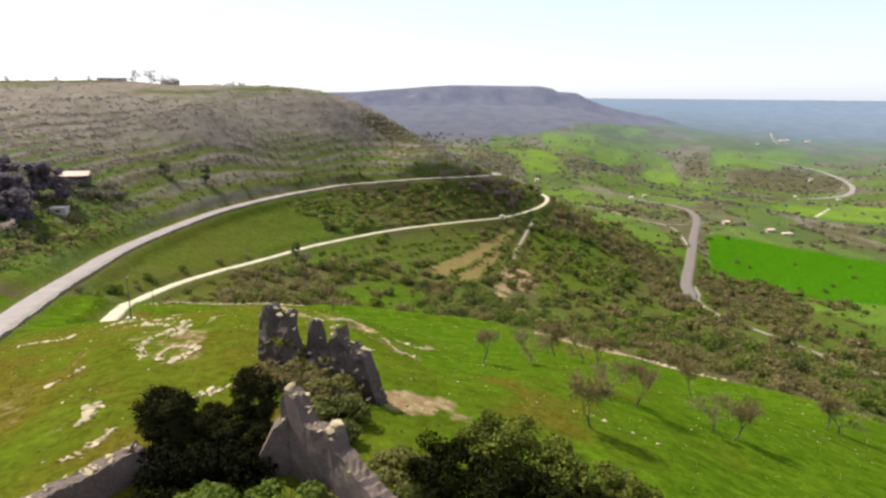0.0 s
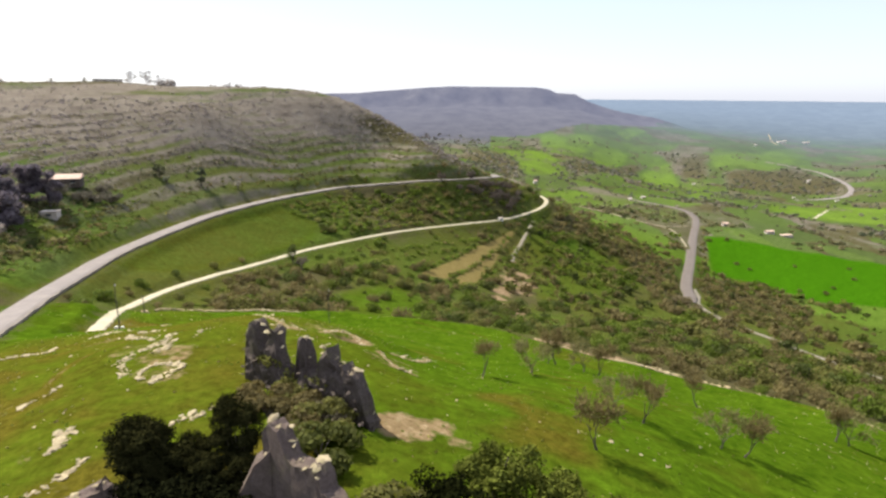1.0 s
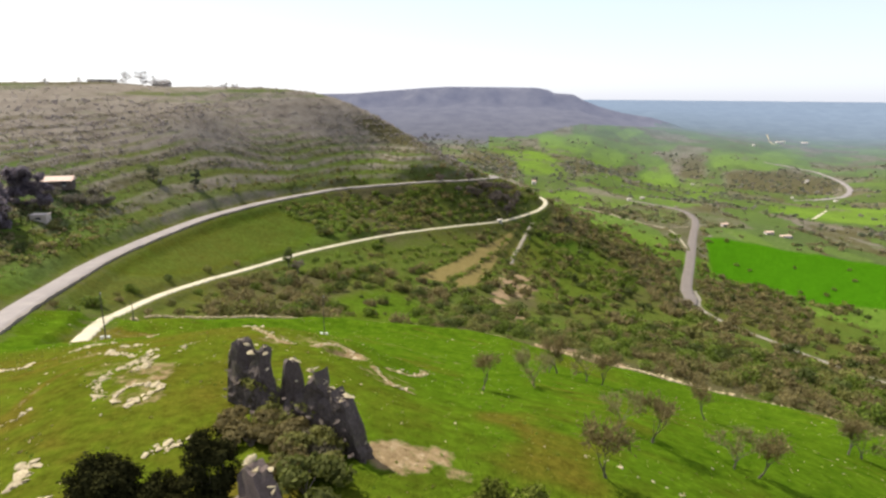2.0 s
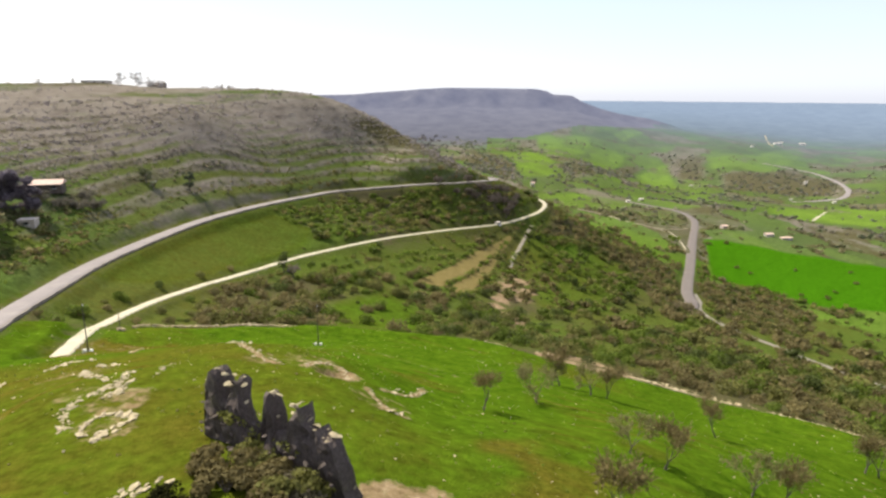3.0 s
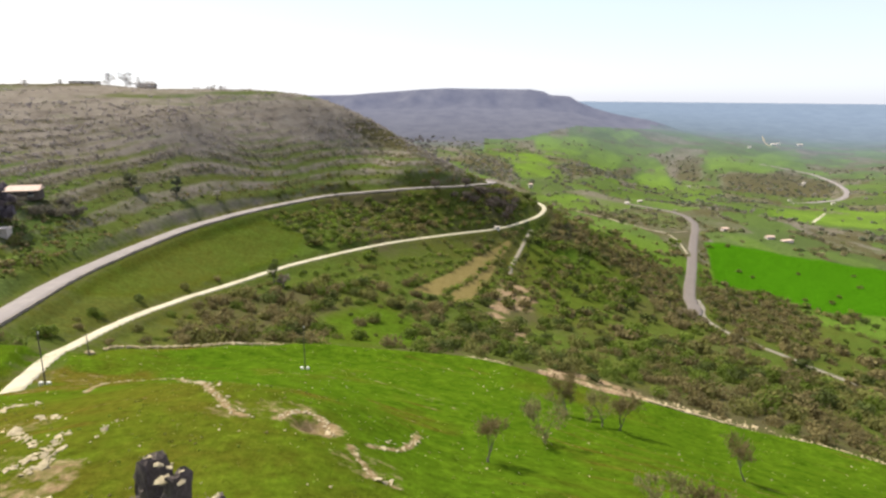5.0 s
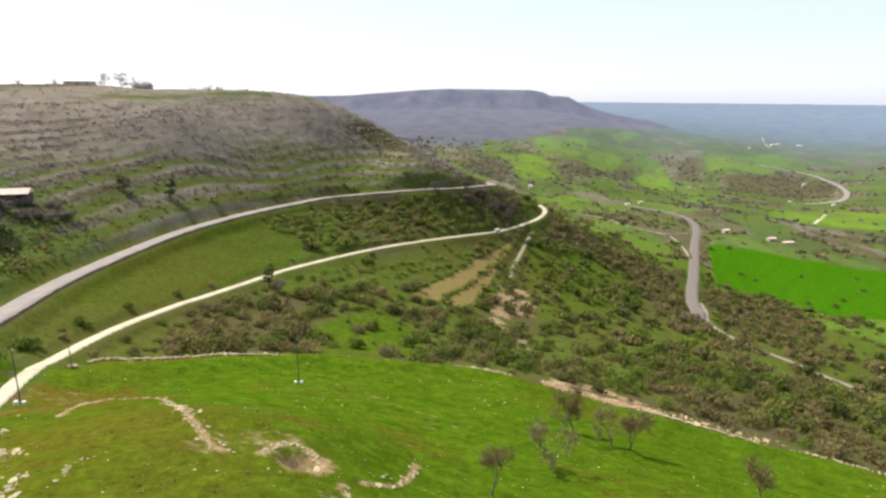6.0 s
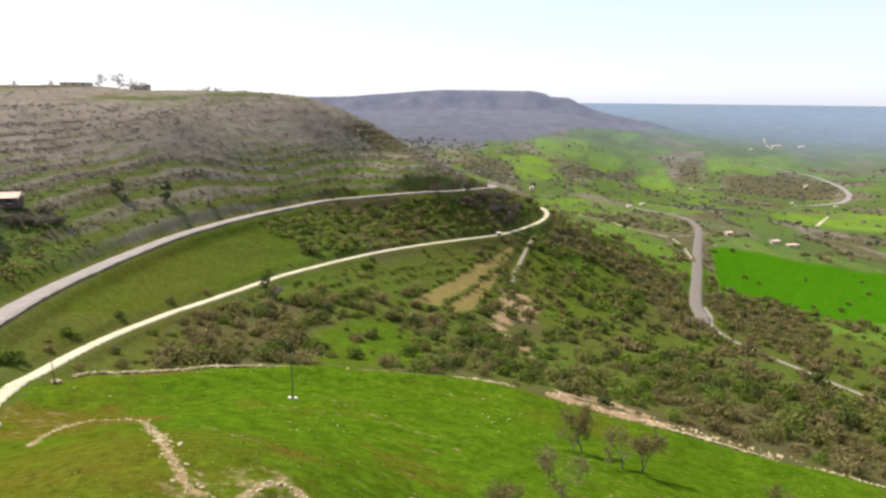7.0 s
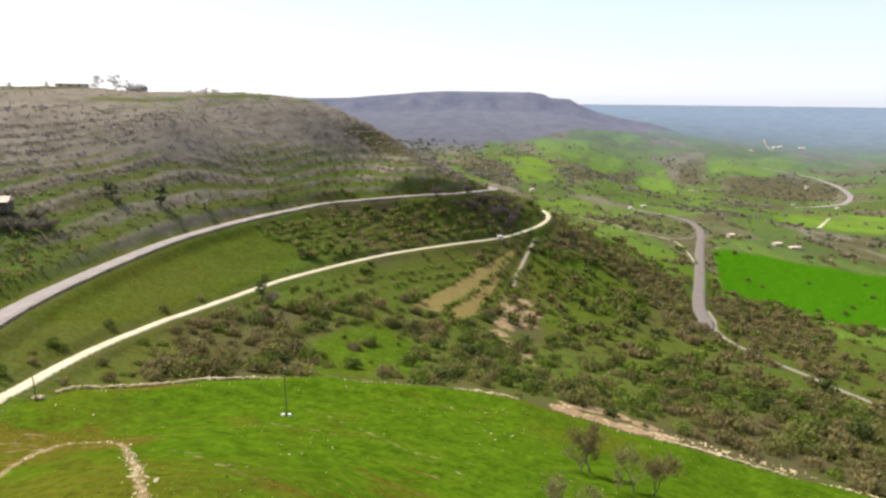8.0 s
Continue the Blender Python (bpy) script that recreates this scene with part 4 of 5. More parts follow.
def scatter_valley():
    rs = np.random.RandomState(13)
    n = 52000
    b, r = rs.uniform(radians(-14), radians(45), n), 400 * np.exp(rs.rand(n) * math.log(1900 / 400))
    x, y = r * np.sin(b), r * np.cos(b) + HUB
    v, e = parcels(x + 40 * wave(x, y, 150, 2), y, 62, 3)
    rough = np.max([inside(p, x, y, 15.0) for p in ROUGH], axis=0)
    sown = np.max([a * inside(p, x, y, 6.0) for p, a in SOWN], axis=0)
    want = np.where(e < 6, 0.46 * ease(wave(x, y, 35, 2), 0.36, 0.52), np.where((v > 0.15) & (v < 0.38), 0.32, 0.03)) * np.interp(r, (400, 700, 2300), (0.5, 0.6, 1))
    west = 1 - ease(b, radians(-1), radians(3))
    want = np.maximum(np.maximum(want, 0.06 * west * (r < 1300)), 0.4 * rough) * (1 - 0.85 * sown)
    keep = (rs.rand(n) < want) & (fields(x, y) < 0.3) & (tableland(x, y, raw_height(x, y)) < 5) & (way_gap(x, y) > 3) & (hill_side(x, y) < 0.2)
    x, y, r, west = x[keep], y[keep], r[keep], west[keep, None]
    size = (1.5 + 2.4 * rs.rand(len(x)) ** 1.7) * np.interp(r, (400, 1500), (1, 1.35)) * (1 + 0.6 * west[:, 0])
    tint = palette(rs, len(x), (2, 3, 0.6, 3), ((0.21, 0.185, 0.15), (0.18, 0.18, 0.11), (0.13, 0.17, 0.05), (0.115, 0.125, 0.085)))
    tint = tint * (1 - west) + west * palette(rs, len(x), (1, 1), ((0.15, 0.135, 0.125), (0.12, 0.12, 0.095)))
    # tints turn grey with range, haze put into the leaf colour
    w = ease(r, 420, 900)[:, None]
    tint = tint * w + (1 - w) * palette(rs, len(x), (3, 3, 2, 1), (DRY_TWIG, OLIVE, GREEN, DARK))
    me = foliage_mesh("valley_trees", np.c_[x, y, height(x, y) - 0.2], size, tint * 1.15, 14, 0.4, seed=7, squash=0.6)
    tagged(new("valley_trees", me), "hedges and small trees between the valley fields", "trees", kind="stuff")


def scatter_weeds():
    """Yellowed tufts over the near field."""
    rs = np.random.RandomState(14)
    n = 15000
    x, y = rs.uniform(-60, 75, n), rs.uniform(18, 124, n)
    side = line_side(BOUNDARY, x, y)
    keep = (side < -0.5) & (rs.rand(n) < np.where(wave(x, y, 12, 3) > 0.5, 0.75, 0.12) * (1.15 - 0.85 * ease(x + 0.6 * y, 4, 60))) & (way_gap(x, y) > 0.6)
    x, y = x[keep], y[keep]
    size = 0.06 + 0.10 * rs.rand(len(x)) ** 2
    tint = palette(rs, len(x), (2, 3, 2, 1), ((0.30, 0.29, 0.08), (0.2, 0.2, 0.04), (0.14, 0.2, 0.02), (0.2, 0.15, 0.07)))
    me = foliage_mesh("weed_tufts", np.c_[x, y, height(x, y) - 0.03], size, tint, 7, 0.5, seed=8, squash=0.7, lobes=2)
    tagged(new("weed_tufts", me), "yellowed weed tufts in the green grass", "weeds", kind="stuff")


scatter_scrub()
scatter_hill()
scatter_valley()
scatter_weeds()


# ---- stones ----
def boulder(seed, flat=0.7):
    bm = bmesh.new()
    bmesh.ops.create_icosphere(bm, subdivisions=1, radius=1.0)
    rs = np.random.RandomState(seed)
    axis = rs.normal(size=(5, 3))
    for v in bm.verts:
        d = np.array(v.co)
        k = 1.0 + 0.16 * rs.normal()
        for a in axis:
            a = a / np.linalg.norm(a)
            k = min(k, 0.72 / max(0.05, float(d @ a)))
        v.co = Vector(d * k) * Vector((1, 1, flat)).length / Vector((1, 1, flat)).length
        v.co.z *= flat
    me = bpy.data.meshes.new("stone")
    bm.to_mesh(me)
    bm.free()
    return me


def with_material(meshes, material):
    for me in meshes:
        me.materials.append(material)
    return meshes


STONES = with_material([boulder(k) for k in range(7)], LIMESTONE)
GREY_STONES = with_material([boulder(k + 20, 0.8) for k in range(5)], MASONRY)


def lay_stones(parent, places, meshes, rs):
    """Stones as parts: (x, y, z, size) each in world metres."""
    base = parent.location.copy()
    for x, y, z, s in places:
        ob = new("stone", meshes[rs.randint(len(meshes))])
        ob.parent = parent
        ob.location = Vector((x, y, z)) - base
        ob.rotation_euler = (rs.uniform(-.4, .4), rs.uniform(-.4, .4), rs.uniform(0, 6.28))
        s *= math.exp(rs.normal() * 0.35)
        ob.scale = (s * rs.uniform(.8, 1.9), s * rs.uniform(.6, 1.1), s * rs.uniform(.3, .6))


def joined_stones(name, places, rs):
    """Many small stones in one mesh."""
    protos = []
    for me in STONES:
        co = np.empty(len(me.vertices) * 3, np.float32)
        me.vertices.foreach_get("co", co)
        protos.append((co.reshape(-1, 3), np.array([p.vertices[:] for p in me.polygons])))
    vs, fs, k = [], [], 0
    for x, y, z, s in places:
        co, f = protos[rs.randint(len(protos))]
        g = rs.uniform(0, 6.28)
        rot = np.array([[math.cos(g), -math.sin(g), 0], [math.sin(g), math.cos(g), 0], [0, 0, 1]])
        vs.append((co * (s * rs.uniform(.7, 1.3), s * rs.uniform(.7, 1.2), s * rs.uniform(.5, 1))) @ rot.T + (x, y, z))
        fs.append(f + k)
        k += len(co)
    me = fast_mesh(name, np.concatenate(vs), np.concatenate(fs), smooth=False)
    me.materials.append(RUBBLE)
    return me


def along(points, step, rs, wide, size, sink=0.25):
    """Stones strewn along a plan line."""
    line = smooth_line(points, step)
    x = line[:, 0] + rs.normal(size=len(line)) * wide
    y = line[:, 1] + rs.normal(size=len(line)) * wide
    s = size * (0.5 + rs.rand(len(line)))
    return [(a, b, c + d * (0.5 - sink), d) for a, b, c, d in zip(x, y, height(x, y), s)]


def boundary_wall():
    rs = np.random.RandomState(21)
    t = thing("dry_stone_wall", 0, 120, ground_z(0, 120), "low tumbled dry-stone wall of pale limestone round the field", "wall")
    places = []
    gap = wave(np.arange(len(BOUNDARY)) * 1.0, np.zeros(len(BOUNDARY)), 14, 2)
    d = np.gradient(BOUNDARY, axis=0)
    for k, (p, q) in enumerate(zip(BOUNDARY, d)):
        if gap[k] < 0.22:
            continue
        nrm = np.array((q[1], -q[0])) / np.linalg.norm(q)
        tall = float(np.interp(p[0], (-50, -44, -30, -24, -17, -14, -5, -3, 2, 4, 13, 15, 21, 24, 33, 36, 52, 54, 57, 60, 95), (1, 1, 1, .12, .12, .5, .5, .2, .2, .9, .9, .1, .1, .5, .5, 1, 1, .1, .1, .9, .9)))
        if tall < 0.15 and rs.rand() < 0.75:
            continue
        for course in range(2 if tall > 0.6 else 1):
            for _ in range((7 if p[0] < -26 or 35 < p[0] < 54 else 4) if rs.rand() < tall else 1):
                o = p + q * rs.uniform(-.5, .5) + nrm * rs.uniform(-.25, .25)
                places.append((o[0], o[1], course * 0.2 - 0.12 * (1 - tall), rs.uniform(0.12, 0.27) * (0.5 + 0.5 * tall)))
    z = height(np.array([p[0] for p in places]), np.array([p[1] for p in places]))
    places = [(a, b, g + c + 0.12, s) for (a, b, c, s), g in zip(places, z)]
    single = [k for k, p in enumerate(places) if -48 < p[0] < -24 or 4 < p[0] < 14 or 30 < p[0] < 62]
    chosen = set(single[:: int(math.ceil(len(single) / 290))])
    lay_stones(t, [p for k, p in enumerate(places) if k in chosen], STONES, rs)
    rest = joined_stones("wall_stones", [p for k, p in enumerate(places) if k not in chosen], rs)
    ob = part("wall_stones", rest, None, t)
    ob.matrix_parent_inverse = Matrix.Translation(-t.location)
    ob["kind"] = "stuff"


def rocks():
    rs = np.random.RandomState(22)
    lines = list(zip(OUTCROPS, (0.34, 0.15, 0.11, 0.2, 0.4), (0.22, 0.3, 0.16, 0.2, 0.3), (0.08, 0.085, 0.1, 0.09, 0.08)))
    for pts, step, wide, size in lines:
        x, y = pts[0]
        t = thing("rock_outcrop", x, y, ground_z(x, y), "pale limestone rocks breaking out of the turf", "rocks", "outcrops in the field")
        lay_stones(t, along(pts, step, rs, wide, size), STONES, rs)
    loops = [([(-19.8, 39.2), (-20.4, 40.9), (-20.1, 41.6), (-19.7, 42.1)], 0.1, 0.1, 0.16), ([(-19.3, 42.1), (-18.5, 41.9), (-17.9, 41.3), (-18.0, 40.5)], 0.1, 0.1, 0.16), ([(-18.6, 38.7), (-18.7, 39.6), (-18.1, 39.9)], 0.11, 0.14, 0.16),
             ([(-21.3, 40.2), (-22.6, 42.2), (-23.1, 44.2), (-22.6, 45.3), (-22.1, 46.3), (-21.7, 47.9), (-22.2, 49.6)], 0.1, 0.25, 0.12), ([(-21.3, 44.8), (-20.8, 45.6), (-21.3, 47.1)], 0.08, 0.3, 0.14), ([(-27.2, 52.0), (-24.6, 49.6), (-22.9, 48.1)], 0.12, 0.14, 0.13),
             ([(-34.0, 58.4), (-34.1, 60.3), (-34.2, 62.2), (-32.2, 61.9)], 0.15, 0.25, 0.15), ([(-28.1, 55.4), (-26.8, 55.0), (-25.5, 54.3)], 0.16, 0.3, 0.15), ([(-19.7, 48.3), (-20.1, 50.8), (-19.9, 51.9)], 0.3, 0.2, 0.1),
             ([(-39.1, 52.5), (-38.0, 53.6), (-35.2, 53.2), (-35.8, 55.0)], 0.12, 0.14, 0.15), ([(-27.1, 37.9), (-26.2, 39.3), (-25.7, 40.5)], 0.14, 0.14, 0.13), ([(-20.4, 30.5), (-20.1, 31.1), (-20.8, 32.7)], 0.06, 0.2, 0.16),
             ([(-18.9, 27.1), (-18.4, 28.2), (-17.8, 29.8)], 0.1, 0.12, 0.12), ([(-14.5, 33.3), (-13.8, 33.8), (-13.2, 34.2)], 0.07, 0.3, 0.12), ([(-4.3, 56.2), (-2.5, 57.6), (-1.6, 60)], 0.3, 0.3, 0.1), ([(10, 41), (12, 40), (15, 38.5)], 0.5, 0.3, 0.1)]
    for pts, step, wide, size in loops:
        x, y = pts[0]
        t = thing("rubble_foundation", x, y, ground_z(x, y), "low row of pale tumbled stones from an old foundation", "rubble", "old foundations")
        lay_stones(t, along(pts, step, rs, wide, size, 0.35), STONES, rs)
    n = 1700
    x, y = rs.uniform(-55, 62, n), rs.uniform(20, 122, n)
    keep = (line_side(BOUNDARY, x, y) < -1) & (rs.rand(n) < ease(wave(x + 50, y, 10, 2), 0.42, 0.7)) & (way_gap(x, y) > 0.5)
    x, y = x[keep], y[keep]
    me = joined_stones("scattered_stones", [(a, b, c + 0.02, s) for a, b, c, s in zip(x, y, height(x, y), 0.04 + 0.11 * rs.rand(len(x)) ** 3)], rs)
    tagged(new("scattered_stones", me), "small pale stones scattered through the grass", "stones", kind="stuff")
    n = 170
    line = smooth_line([(22, 124), (31, 120.5), (38, 119), (48, 117), (58, 110)], 0.1)
    k = rs.randint(0, len(line), n)
    x, y = line[k, 0] + rs.normal(size=n) * 1.2, line[k, 1] + np.abs(rs.normal(size=n)) * 1.6
    me = joined_stones("bank_rubble", [(a, b, c, s) for a, b, c, s in zip(x, y, height(x, y), 0.1 + 0.35 * rs.rand(n) ** 2)], rs)
    tagged(new("bank_rubble", me), "pale rubble bank below the field wall", "rubble", kind="stuff")


boundary_wall()
rocks()


# ---- ruins ----
def masonry(points, thick, rows, seed, rough=0.16, across=4, ragged=0.10):
    """A ruined wall: (x, y, foot, top) along its line, uneven faces and a broken crown."""
    p = np.array(points, float)
    t = np.concatenate([[0], np.cumsum(np.hypot(*np.diff(p[:, :2], axis=0).T))])
    n = max(6, int(t[-1] / 0.22))
    s = np.linspace(0, t[-1], n)
    x, y, foot, top = (np.interp(s, t, p[:, k]) for k in range(4))
    rs = np.random.RandomState(seed)
    top = top + rs.normal(size=n) * ragged
    d = np.gradient(np.c_[x, y], axis=0)
    d /= np.linalg.norm(d, axis=1)[:, None]
    nrm = np.c_[d[:, 1], -d[:, 0]]
    ring = []
    for k in range(rows + 1):
        ring.append((-1, k / rows))
    for k in range(1, across):
        ring.append((-1 + 2 * k / across, 1.0))
    for k in range(rows, -1, -1):
        ring.append((1, k / rows))
    m = len(ring)
    verts = np.zeros((n, m, 3))
    for j, (u, h) in enumerate(ring):
        z = foot + (top - foot) * h
        half = thick / 2 * (1.12 - 0.25 * h)
        verts[:, j, 0] = x + nrm[:, 0] * half * u
        verts[:, j, 1] = y + nrm[:, 1] * half * u
        verts[:, j, 2] = z + (ragged * rs.normal(size=n) if abs(u) < 1 else 0)
    bump = wave(verts[..., 0] * 1.0 + verts[..., 2] * 0.7, verts[..., 1] + verts[..., 2] * 0.9, 0.9, 3) - 0.5
    sgn = np.array([u for u, _ in ring])
    verts[..., 0] += nrm[:, 0, None] * bump * rough * 3 * sgn
    verts[..., 1] += nrm[:, 1, None] * bump * rough * 3 * sgn
    verts += rs.normal(size=verts.shape) * ragged * 0.25
    i, j = np.meshgrid(np.arange(n - 1), np.arange(m - 1), indexing="ij")
    f = np.stack([i * m + j, (i + 1) * m + j, (i + 1) * m + j + 1, i * m + j + 1], -1).reshape(-1, 4)
    ends = []
    for e in (0, n - 1):
        for k in range(m // 2):
            q = (e * m + k, e * m + k + 1, e * m + m - 2 - k, e * m + m - 1 - k)
            ends.append(q if e == 0 else q[::-1])
    crown = np.c_[x, y, top]
    return verts.reshape(-1, 3), np.concatenate([f, np.array(ends)]), crown


def ruin(name, label, walls, seed, thick, stone_size=0.2, bare_below=0.0, rough=0.16, ragged=0.10):
    rs = np.random.RandomState(seed)
    x, y = walls[0][0][0], walls[0][0][1]
    t = thing(name, x, y, ground_z(x, y), label, "ruin")
    for k, pts in enumerate(walls):
        v, f, crown = masonry(pts, thick, 14, seed + k, rough, 4, ragged)
        me = fast_mesh("wall", v - np.array(t.location), f, smooth=False)
        me.materials.append(MASONRY if name == "ruined_wall" else OLD_PLASTER)
        part("wall", me, None, t)
        places, faces = [], []
        for c in crown[1:-1] if name == "ruined_wall" else []:
            for _ in range(4):
                h = rs.uniform(0.15, 0.98)
                if rs.rand() < 0.8:
                    continue
                faces.append((c[0] - 0.58 * thick * 0.86 * (1 - 0.2 * h), c[1] - 0.82 * thick * 0.86 * (1 - 0.2 * h), 1.0 + (c[2] - 1.0) * h, rs.uniform(0.06, 0.15)))
        lay_stones(t, faces, GREY_STONES, rs)
        for c in crown[1:-1]:
            for _ in range(2):
                if rs.rand() < (0.8 if c[2] > bare_below or (name == "ruined_house" and k == 2) else 0.03):
                    s = stone_size * rs.uniform(0.6, 1.4)
                    places.append((c[0] + rs.uniform(-.42, .42) * thick, c[1] + rs.uniform(-.42, .42) * thick, c[2] + 0.02 + rs.uniform(-.08, .12), s))
        lay_stones(t, places, STONES if name == "ruined_wall" else STONES, rs)
    return t


def ruins():
    g = 0.6
    # the broken wall on the crest: pinnacles and gaps along its line
    a, b = np.array((-12.3, 39.3)), np.array((-3.4, 32.9))

    def spur(*stops):
        return [(*(a + (b - a) * u), 1.2 - 0.9 * u, h) for u, h in stops]
    ruin("ruined_wall", "jagged freestanding ruin of grey masonry with broken pinnacles", [
        spur((0, 3.4), (0.15, 4.4), (0.3, 4.3), (0.38, 3.9), (0.45, 4.4), (0.58, 4.2), (0.75, 4.4), (0.9, 3.6), (0.98, 1.8), (1.02, 0.9)),
        spur((-0.02, 2.0), (-0.01, 4.5), (0.03, 5.3), (0.07, 6.1), (0.10, 6.25), (0.125, 5.6), (0.15, 4.9), (0.18, 4.8), (0.21, 5.5), (0.24, 6.05), (0.27, 5.9), (0.30, 4.7), (0.33, 3.9)),
        spur((0.425, 3.2), (0.445, 5.0), (0.46, 6.1), (0.48, 6.45), (0.5, 6.0), (0.52, 4.6), (0.535, 3.3)),
        spur((0.60, 3.8), (0.625, 5.3), (0.66, 5.9), (0.69, 6.2), (0.715, 5.4), (0.75, 4.9), (0.79, 5.5), (0.82, 4.9), (0.87, 5.2), (0.90, 4.3), (0.93, 3.6), (0.97, 2.2))], 31, 0.95, 0.12, 4.9, 0.27)
    # the roofless house on the near end of the crest
    ruin("ruined_house", "roofless ruined stone house with grey plastered walls", [
        [(-7.2, 25.7, g, 6.4), (-6.9, 25.5, g, 6.9), (-6.4, 25.1, g, 6.6), (-5.9, 24.7, g, 5.6), (-5.2, 24.2, g, 5.7), (-4.6, 23.8, g, 5.9), (-4.3, 23.5, g, 5.0), (-3.4, 22.6, g, 4.6), (-2.0, 21.0, g, 4.0), (-0.8, 19.6, g, 3.4)],
        [(-7.1, 25.4, g, 5.7), (-7.8, 25.3, g, 5.0), (-8.6, 25.2, g, 3.4), (-10.0, 25.2, g, 2.7), (-12.6, 25.2, g, 2.7), (-13.6, 25.2, g, 3.4), (-14.3, 25.1, g, 4.1)],
        [(-14.2, 25.3, g, 4.0), (-15.6, 23.2, g, 3.9), (-17.2, 20.8, g, 3.9), (-19.5, 17.5, g, 3.8)],
        # unseen near wall, added so that the inside of the house stays dark
        [(-19.5, 17.5, g, 3.7), (-13.0, 15.0, g, 3.8), (-6.0, 15.8, g, 3.8), (-0.8, 19.4, g, 3.4)]], 41, 0.95, 0.11, 5.3, 0.07, 0.04)


ruins()


# ---- trees and shrubs ----
def branching(rs, height_, spread, levels=3, first=3, trunk=0.16, lean=(0, 0)):
    """Tapered limbs: arrays of tubes and the ends of the finest ones."""
    verts, faces, tips = [], [], []

    def grow(a, d, length, r, level):
        pieces = 2 if level < levels else 1
        p = np.array(a, float)
        for _ in range(pieces):
            d = d + rs.normal(size=3) * 0.15 + (0, 0, 0.15)
            d /= np.linalg.norm(d)
            q = p + d * length / pieces
            tube(verts, faces, p, q, r, r * 0.72, 6 if level == 0 else 4)
            p, r = q, r * 0.72
        if level >= levels:
            tips.append((p, d))
            return
        if level >= 2:
            tips.append((p, d))
        for k in range(first if level == 0 else rs.randint(2, 4)):
            side = rs.normal(size=3)
            side -= d * (side @ d)
            side /= np.linalg.norm(side)
            grow(p if rs.rand() < 0.7 else p - d * length * 0.3, d * (1 - spread) + side * spread, (height_ * rs.uniform(0.24, 0.32) if level == 0 else length * rs.uniform(0.62, 0.84)), r * 0.75, level + 1)
    grow((0, 0, -0.15), np.array((lean[0], lean[1], 1.0)), height_ * 0.2, trunk, 0)
    return verts, faces, tips


def bare_tree(name, seed, height_=4.6, label="", crown_tint=(0.175, 0.138, 0.055), leafy=0, group="trees in the field", category="tree"):
    rs = np.random.RandomState(seed)
    v, f, tips = branching(rs, height_, 0.34, 4, 4, 0.14, rs.uniform(-.2, .2, 2))
    t = thing(name, 0, 0, 0, label, category, group)
    me = fast_mesh("trunk", v, f)
    me.materials.append(BARK)
    part("trunk", me, None, t, "dark grey bark trunk and limbs")
    p = np.repeat(np.array([a for a, _ in tips]), 13, 0)
    d = np.repeat(np.array([b for _, b in tips]), 13, 0)
    d = d + rs.normal(size=d.shape) * 0.7
    p = p + d * rs.rand(len(p))[:, None] * 0.45
    n = np.cross(d, rs.normal(size=d.shape))
    u = d / np.linalg.norm(d, axis=1)[:, None]
    w = np.cross(u, n)
    w /= np.linalg.norm(w, axis=1)[:, None]
    ln, th = (0.10 + 0.16 * rs.rand(len(p)))[:, None], (0.028 + (0.05 if leafy else 0.03) * rs.rand(len(p)))[:, None]
    verts = np.stack([p - u * ln, p - w * th, p + u * ln, p + w * th], 1).reshape(-1, 3)
    me = fast_mesh("crown", verts, np.arange(len(verts)).reshape(-1, 4), smooth=False)
    paint(me, "tint", np.repeat(np.array(crown_tint) * (0.7 + 0.6 * rs.rand(len(p)))[:, None], 4, 0))
    me.materials.append(LEAF)
    part("crown", me, None, t, "thin crown of fine bare twigs")
    return t


def stand(proto, places, rs):
    """Copies of a tree at (x, y, scale)."""
    first = True
    for x, y, s in places:
        m = pose(x, y, ground_z(x, y), 0, 0, rs.uniform(0, 360))
        if first:
            proto.matrix_basis = m
            proto.scale = (s, s, s)
            first = False
        else:
            c = copy_thing(proto, m)
            c.scale = (s, s, s)


def field_trees():
    rs = np.random.RandomState(51)
    label = "leafless almond tree with a thin grey-brown crown in the grass"
    stand(bare_tree("almond_tree", 1, 5.0, label), [(4.4, 59.3, 0.78), (17.8, 89.6, 1.2), (17.5, 49.6, 0.88), (49.5, 70.3, 0.95)], rs)
    stand(bare_tree("almond_tree", 2, 5.2, label), [(23.0, 83.7, 1.1), (31.5, 70.0, 0.95), (10.2, 37.6, 0.88), (26.7, 49.7, 0.85)], rs)
    stand(bare_tree("almond_tree", 3, 4.6, label, (0.21, 0.19, 0.075), 1), [(11.1, 70.0, 0.95), (20.9, 83.9, 0.95), (15.4, 51.7, 0.72), (24.8, 50.2, 0.75), (51.6, 70.8, 1.0), (16.4, 88.3, 0.7)], rs)


